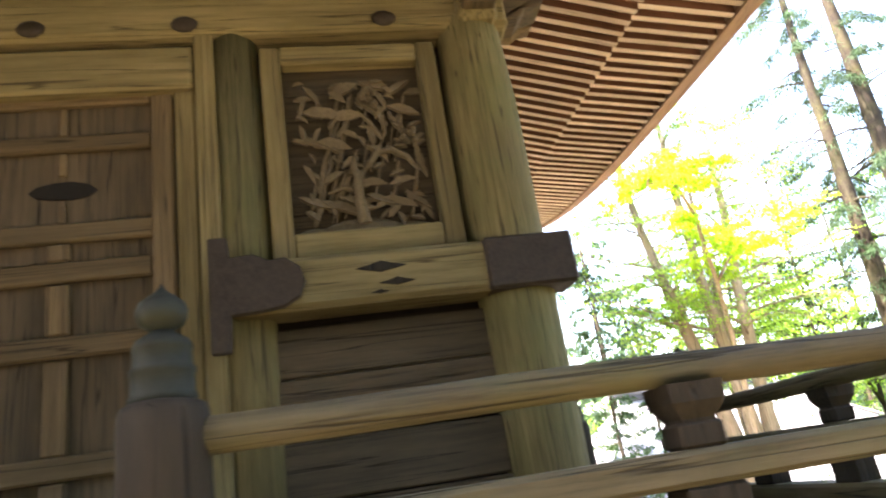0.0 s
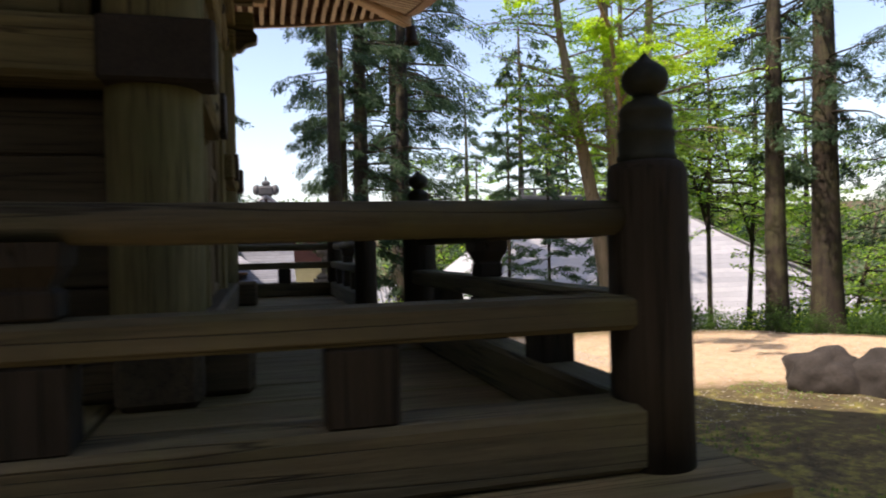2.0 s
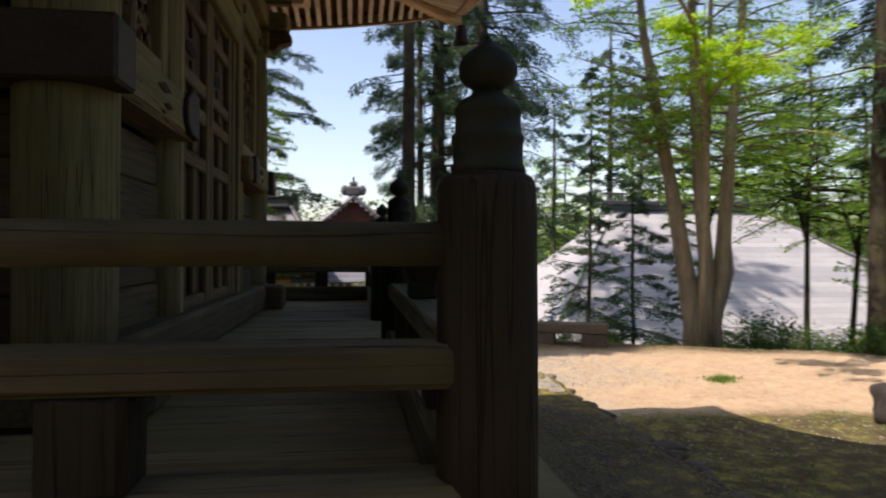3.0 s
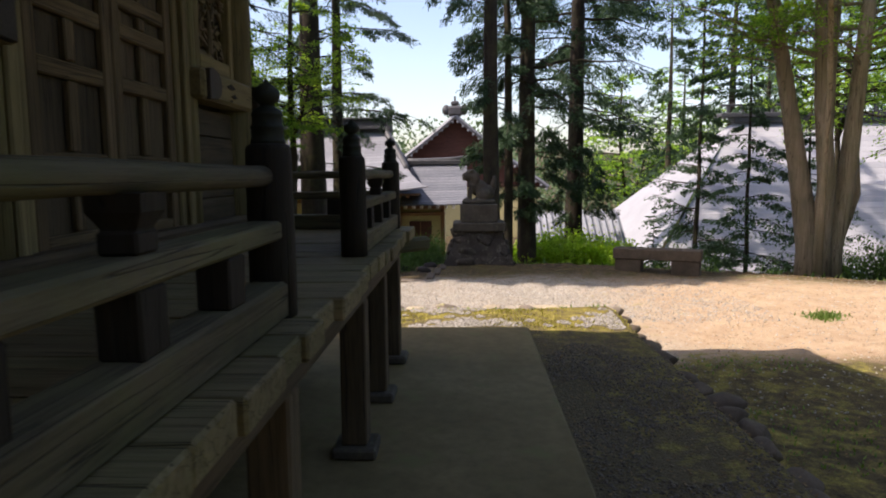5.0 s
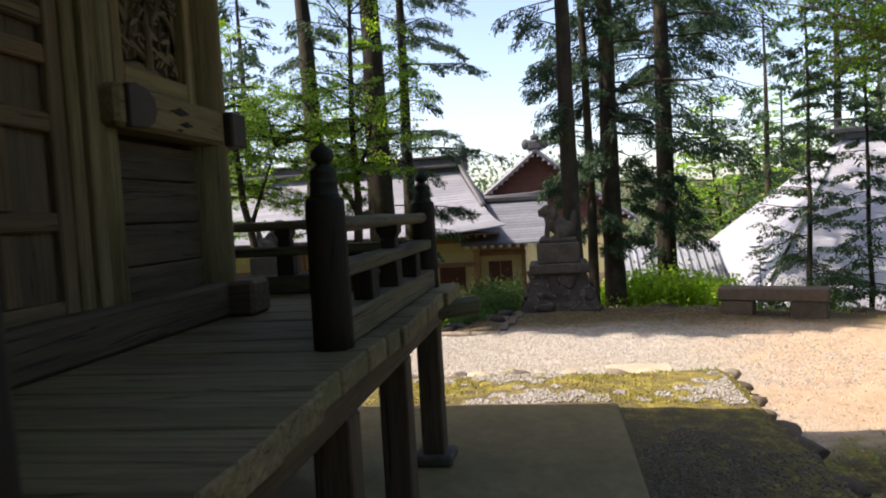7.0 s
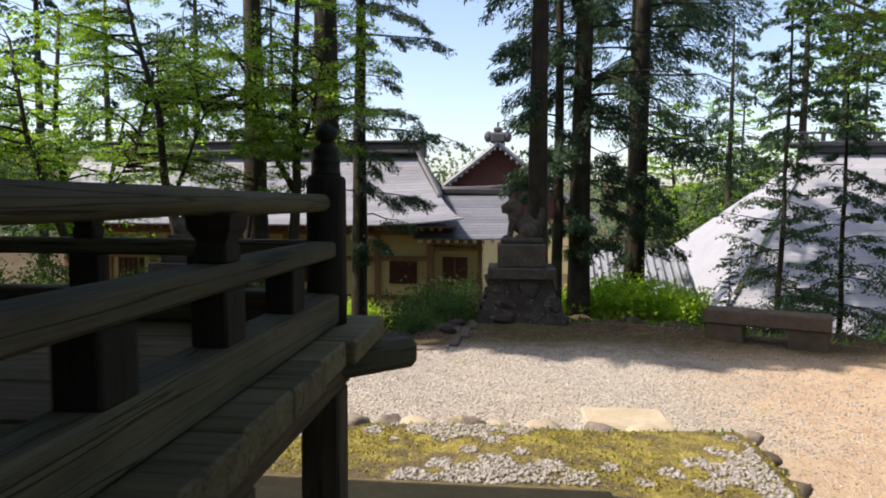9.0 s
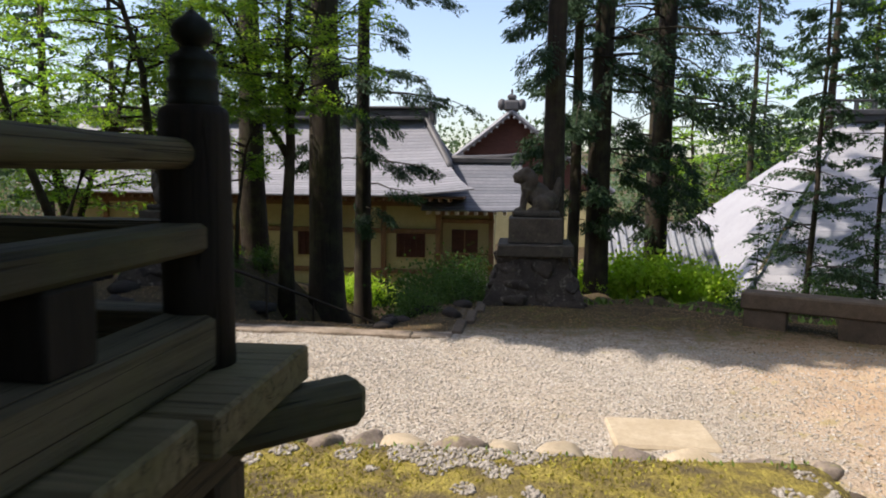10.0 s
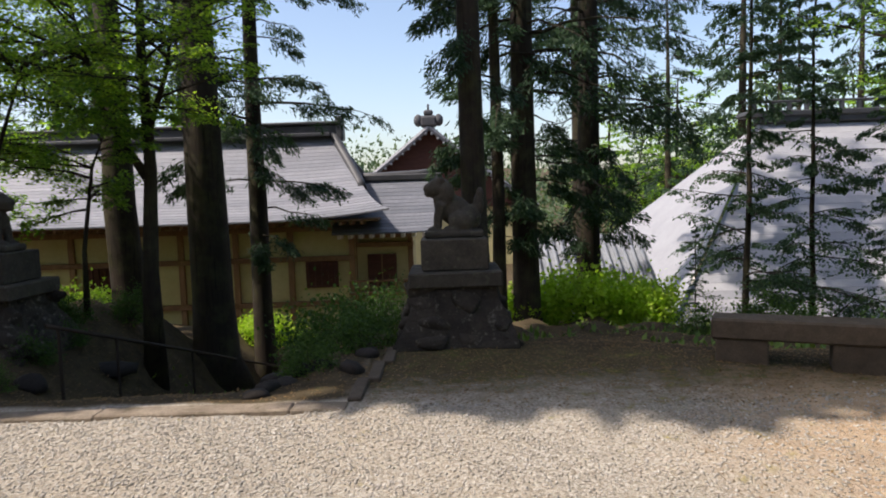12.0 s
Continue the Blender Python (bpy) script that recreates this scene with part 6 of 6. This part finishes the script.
for x, y, s in HIDDEN:
    stand_copy(sky_screen, x, y, wood_rng.uniform(0, 360), s)
for k in range(17):  # unseen ranks beyond the front of the shrine, added to darken its wall
    stand_copy(sky_screen, -15 + 1.65 * k + wood_rng.uniform(-0.5, 0.5), wood_rng.uniform(-10.0, -7.0), wood_rng.uniform(0, 360), wood_rng.uniform(0.7, 0.95))
# tall trees added out of view, whose crowns dapple the rim of the court
shade = stand(cedar("unseen spreading cedar added to shade the pedestals", 35, 24, 0.34, (0.0, 0), 7.5, 2.4, 100, 85, 0.78, 0.22, taper=0.4), -4.6, 13.4)
for k, (x, y, s) in enumerate(((-5.8, 12.9, 1.0), (-7.4, 13.0, 1.05))):
    stand_copy(shade, x, y, 130 * k, s)
crown = stand(cedar("unseen very tall cedar added to dapple the court rim", 36, 28, 0.4, (0.0, 0), 12.5, 2.0, 100, 105, 0.78, 0.22, taper=0.2), -3.0, 11.4)
for k, (x, y, s) in enumerate(((-4.4, 11.2, 1.0), (-5.8, 11.3, 1.05), (-4.0, 12.5, 0.95), (-6.4, 12.0, 1.1), (-5.2, 13.0, 0.9))):
    stand_copy(crown, x, y, 110 * k, s)
high = stand(cedar("unseen cedar, bare to half its height, added to shade the bench", 37, 31, 0.42, (0.0, 0), 18.0, 2.0, 80, 115, 0.78, 0.22, taper=0.2), -5.0, 11.0)
for k, (x, y, s) in enumerate(((-6.5, 10.6, 1.0), (-8.0, 10.3, 1.1), (-3.6, 11.4, 1.0), (-7.0, 11.4, 1.05))):
    stand_copy(high, x, y, 100 * k, s)


# ---- shrubs ----
def shrub(name, label, seed, size, n, leaf, mat, stems=7):
    rng = np.random.default_rng(seed)
    e = thing(name, label, "shrub")
    bm = bmesh.new()
    P = []
    for k in range(stems * 3):
        v = rng.normal(size=3)
        v /= np.linalg.norm(v)
        v[2] = abs(v[2])
        tip = v * np.array(size) * rng.uniform(0.55, 1.0)
        tube([(0, 0, -0.1), tuple(tip * 0.5 + np.array([0, 0, 0.1])), tuple(tip)], [0.02, 0.012, 0.005], 5, bm)
        c = tip + rng.normal(size=(n // (stems * 3), 3)) * np.array(size) * 0.2
        c[:, 2] = np.maximum(c[:, 2], 0.02)
        P.append(c)
    tagged(part("branching", bm, BARK, e), kind="stuff")
    P = np.concatenate(P)
    leaves("foliage", P, P * 0.4 + rng.normal(size=P.shape) * 0.6, leaf, 0.4, mat, e, rng, 0.5, "stuff")
    return e


s1 = stand(shrub("bright_shrub", "sunlit yellow-green shrub below the cedars", 51, (1.5, 1.0, 1.15), 5200, 0.11, SHRUB_LEAF), 7.6, 21.2)
stand_copy(s1, 6.0, 21.4, 120, 0.8)
stand_copy(s1, 8.8, 21.2, 60, 0.8)
stand_copy(s1, -4.4, 22.6, 60, 0.95)
stand_copy(s1, -0.2, 23.6, 20, 0.65)
for k, (x, y) in enumerate(((20.5, 15.6), (22.2, 13.2), (19.4, 17.4), (24.0, 11.0))):
    stand_copy(s1, x, y, 75 * k, 1.5)
s2 = stand(shrub("green_shrub", "rounded dark green shrub beside the steps", 52, (1.0, 0.9, 1.2), 2900, 0.08, BUSH_LEAF), 2.5, 18.6)
for k, (x, y, s) in enumerate(((2.9, 17.0, 0.7), (3.3, 18.4, 0.7), (8.6, 17.2, 0.5), (9.6, 17.0, 0.55), (14.6, 18.0, 0.9), (15.8, 17.2, 1.0), (18.0, 15.2, 1.1), (19.6, 14.2, 1.2), (18.6, 11.6, 1.0), (20.2, 9.0, 1.1), (20.8, 6.0, 1.2), (13.6, 20.2, 0.9),
                               (-4.5, 19.5, 0.9), (-6.5, 18.5, 1.0), (-9.0, 19.0, 1.1), (23.0, 10.0, 1.4), (11.0, 18.8, 0.6), (-2.9, 13.6, 0.3), (-0.35, 13.4, 0.22), (3.0, 13.6, 0.3), (3.5, 14.6, 0.4), (-3.8, 14.6, 0.4), (-1.0, 16.0, 0.35), (-0.5, 14.4, 0.28), (-2.3, 16.2, 0.4), (-0.7, 17.3, 0.4), (-2.6, 14.0, 0.3), (-0.6, 15.3, 0.25), (12.9, 14.0, 0.6), (13.8, 13.2, 0.5), (14.9, 12.9, 0.6), (15.6, 12.2, 0.5), (16.6, 11.6, 0.6))):
    stand_copy(s2, x, y, 47 * k, s)

MOSS = leafy("moss_tip", (0.2, 0.17, 0.03), (0.42, 0.38, 0.08), 0.2)

# ---- scatter: gravel, dry leaves, grass ----
def stones_mesh(name, n, region, size, seed, label, keep=None, mat=None):
    rng = np.random.default_rng(seed)
    x, y = rng.uniform(region[0], region[1], n), rng.uniform(region[2], region[3], n)
    if keep is not None:
        k = keep(x, y)
        x, y = x[k], y[k]
        n = len(x)
    octa = np.array([(1, 0, 0), (0, 1, 0), (-1, 0, 0), (0, -1, 0), (0.1, 0.1, 0.7), (0, 0, -0.5)])
    tri = np.array([(0, 1, 4), (1, 2, 4), (2, 3, 4), (3, 0, 4), (1, 0, 5), (2, 1, 5), (3, 2, 5), (0, 3, 5)])
    a = rng.uniform(0, 6.28, n)
    s = size * rng.uniform(0.45, 1.0, n) ** 1.5
    v = octa[None] * (s[:, None, None] * rng.uniform(0.6, 1.2, (n, 6, 3)))
    c, sn = np.cos(a)[:, None], np.sin(a)[:, None]
    vx, vy = v[..., 0] * c - v[..., 1] * sn, v[..., 0] * sn + v[..., 1] * c
    v = np.stack([vx + x[:, None], vy + y[:, None], v[..., 2] + ground_z(x, y)[:, None] + 0.15 * s[:, None]], axis=-1)
    f = (tri[None] + 6 * np.arange(n)[:, None, None]).reshape(-1, 3)
    return tagged(raw_mesh(name, v.reshape(-1, 3), f, mat or GRAVEL, kind="stuff", label=label), category="gravel")


def gravel_mat(name, k, tone=(1.0, 1.0, 1.0)):
    m, nodes, links, bsdf = material(name)
    geo = nodes.new("ShaderNodeNewGeometry")
    col = ramp(nodes, links, geo.outputs["Random Per Island"], [(p, tuple(c * k * w for c, w in zip(col, tone))) for p, col in ((0.0, (0.2, 0.18, 0.15)), (0.3, (0.33, 0.3, 0.26)), (0.75, (0.44, 0.41, 0.36)), (1.0, (0.58, 0.55, 0.5)))])
    v = coords(nodes, links, (1, 1, 1), False)
    f = noise_node(nodes, links, v, 60.0)
    col = blend(nodes, links, 0.3, col, ramp(nodes, links, f, [(0.3, (0.2 * k, 0.17 * k, 0.12 * k)), (0.7, (0.5 * k, 0.45 * k, 0.37 * k))]))
    links.new(col, bsdf.inputs["Base Color"])
    bsdf.inputs["Roughness"].default_value = 0.85
    return m


# bed pebbles are the same gravel, browned and darkened for the eave shade
GRAVEL, BEDSTONE = gravel_mat("loose_gravel", 1.0), gravel_mat("shaded_pebbles", 0.34, (1.12, 0.97, 0.78))
off_slab = lambda x, y: ~((np.abs(x - 5.48) < 0.4) & (np.abs(y - 9.22) < 0.32))
stones_mesh("court_gravel", 40000, (-2.0, 8.5, 8.4, 12.1), 0.019, 61, "loose pale grey gravel spread over the court", lambda x, y: off_slab(x, y) & (np.random.default_rng(1).uniform(0, 1, len(x)) < np.clip(1.5 - x * 0.14, 0.15, 1)))
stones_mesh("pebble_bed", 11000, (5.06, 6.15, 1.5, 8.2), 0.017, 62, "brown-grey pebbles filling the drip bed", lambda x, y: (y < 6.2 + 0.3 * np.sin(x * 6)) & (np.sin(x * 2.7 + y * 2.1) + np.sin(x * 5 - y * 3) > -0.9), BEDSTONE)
stones_mesh("pebble_bed", 12000, (2.8, 6.1, 7.1, 8.2), 0.026, 63, "pale pebbles among moss", lambda x, y: np.sin(x * 3.1 + 1) + np.sin(x * 1.3 - y * 5) + 0.9 * np.sin(x * 17) * np.sin(y * 15) > 0.4, gravel_mat("dusty_pebbles", 0.75))
stones_mesh("court_gravel", 5000, (6.3, 14.0, 5.0, 12.5), 0.018, 64, "scattered small stones on the sandy court")


def litter(name, n, region, size, mat, seed, label, category, up=0.1, keep=None):
    rng = np.random.default_rng(seed)
    x, y = rng.uniform(region[0], region[1], n), rng.uniform(region[2], region[3], n)
    if keep is not None:
        k = keep(x, y)
        x, y = x[k], y[k]
    p = np.stack([x, y, ground_z(x, y) + 0.006], axis=1)
    d = rng.normal(size=p.shape)
    d[:, 2] = up
    return tagged(leaves(name, p, d, size, 0.22, mat, None, rng, 0.85, "stuff", label), category=category)


litter("leaf_litter", 7000, (6.2, 15.0, 3.0, 13.5), 0.03, DRY, 71, "dry brown needles and leaves on the sandy court", "leaves")
litter("leaf_litter", 2200, (5.06, 6.3, 1.2, 7.0), 0.032, DRY, 69, "brown needles and leaves fallen on the pebble bed", "leaves")
litter("leaf_litter", 5000, (3.8, 11.5, 11.9, 14.8), 0.035, DRY, 70, "brown leaves and needles under the trees", "leaves")
litter("leaf_litter", 16000, (-4.5, 9.0, 12.4, 18.0), 0.045, DRY, 72, "dry leaves along the shaded rim", "leaves")
litter("grass", 3000, (6.3, 9.5, 1.5, 6.7), 0.035, GRASS, 73, "thin grass and moss tufts by the platform", "grass", 1.6, lambda x, y: np.sin(x * 2.1) + np.sin(y * 2.9 + x) > 0.3)
litter("grass", 4500, (-5.0, 19.0, 13.0, 20.0), 0.13, GRASS, 74, "weeds and grass on the bank below the court", "grass", 1.2, lambda x, y: (outside(x, y) > 0.5) & (np.sin(x * 1.7) + np.sin(y * 2.3 + x * 0.8) > 0) & ~((x > 0.5) & (x < 3.0) & (y < 16)))
litter("grass", 120, (2.9, 6.1, 8.1, 8.3), 0.04, GRASS, 75, "small tufts between the edging stones", "grass", 1.6)
tufts = np.array([[9.05, 8.75], [9.2, 8.85], [8.95, 8.7]])
rt = np.random.default_rng(76)
tp = np.repeat(tufts, 120, axis=0) + rt.normal(size=(360, 2)) * 0.1
tagged(leaves("grass", np.stack([tp[:, 0], tp[:, 1], ground_z(tp[:, 0], tp[:, 1])], axis=1), rt.normal(size=(360, 3)) * 0.5 + np.array([0, 0, 1.0]), 0.07, 0.12, GRASS, None, rt, 0.2, "stuff", "green grass tufts in the sand"), category="grass")

rm = np.random.default_rng(78)
mx, my = rm.uniform(2.8, 6.2, 9000), rm.uniform(7.1, 8.3, 9000)
keep = np.sin(mx * 3.3 + 0.7) + np.sin(mx * 1.9 - my * 4.3) + rm.normal(size=9000) * 0.8 < 0.0
mx, my = mx[keep], my[keep]
tagged(leaves("moss", np.stack([mx, my, ground_z(mx, my)], axis=1), rm.normal(size=(len(mx), 3)) * 0.7 + np.array([0, 0, 0.7]), 0.022, 0.35, MOSS, None, rm, 0.2, "stuff", "yellow-green moss cushions along the edging stones"), category="moss")

# distant wooded hills
def far_wood(name, n, seed, arc, dist, height, size, mat):
    rng = np.random.default_rng(seed)
    a, d = np.radians(rng.uniform(*arc, n)), rng.uniform(*dist, n)
    crowns = rng.integers(0, n // 70, n)
    ca, cd, ch = np.radians(rng.uniform(*arc, n // 70)), rng.uniform(*dist, n // 70), rng.uniform(0.5, 1.0, n // 70) * height
    v = rng.normal(size=(n, 3))
    v /= np.linalg.norm(v, axis=1, keepdims=True)
    cx, cy = cd[crowns] * np.sin(ca[crowns]), cd[crowns] * np.cos(ca[crowns])
    h = ch[crowns]
    p = np.stack([cx, cy, ground_z(cx, cy) + h * 0.55], axis=1) + v * np.stack([h * 0.3, h * 0.3, h * 0.5], axis=1)
    return tagged(leaves(name, p, v + rng.normal(size=(n, 3)) * 0.4, size, 0.4, mat, None, rng, 0.4, "stuff", "distant wooded hillside in fresh leaf, haze mixed into the colour"), category="woods")


far_wood("distant_wood", 60000, 81, (-75, 85), (85, 150), 13.0, 0.6, HAZE_LEAF)
far_wood("distant_wood", 60000, 82, (-75, 85), (64, 95), 10.0, 0.32, HAZE_LEAF)
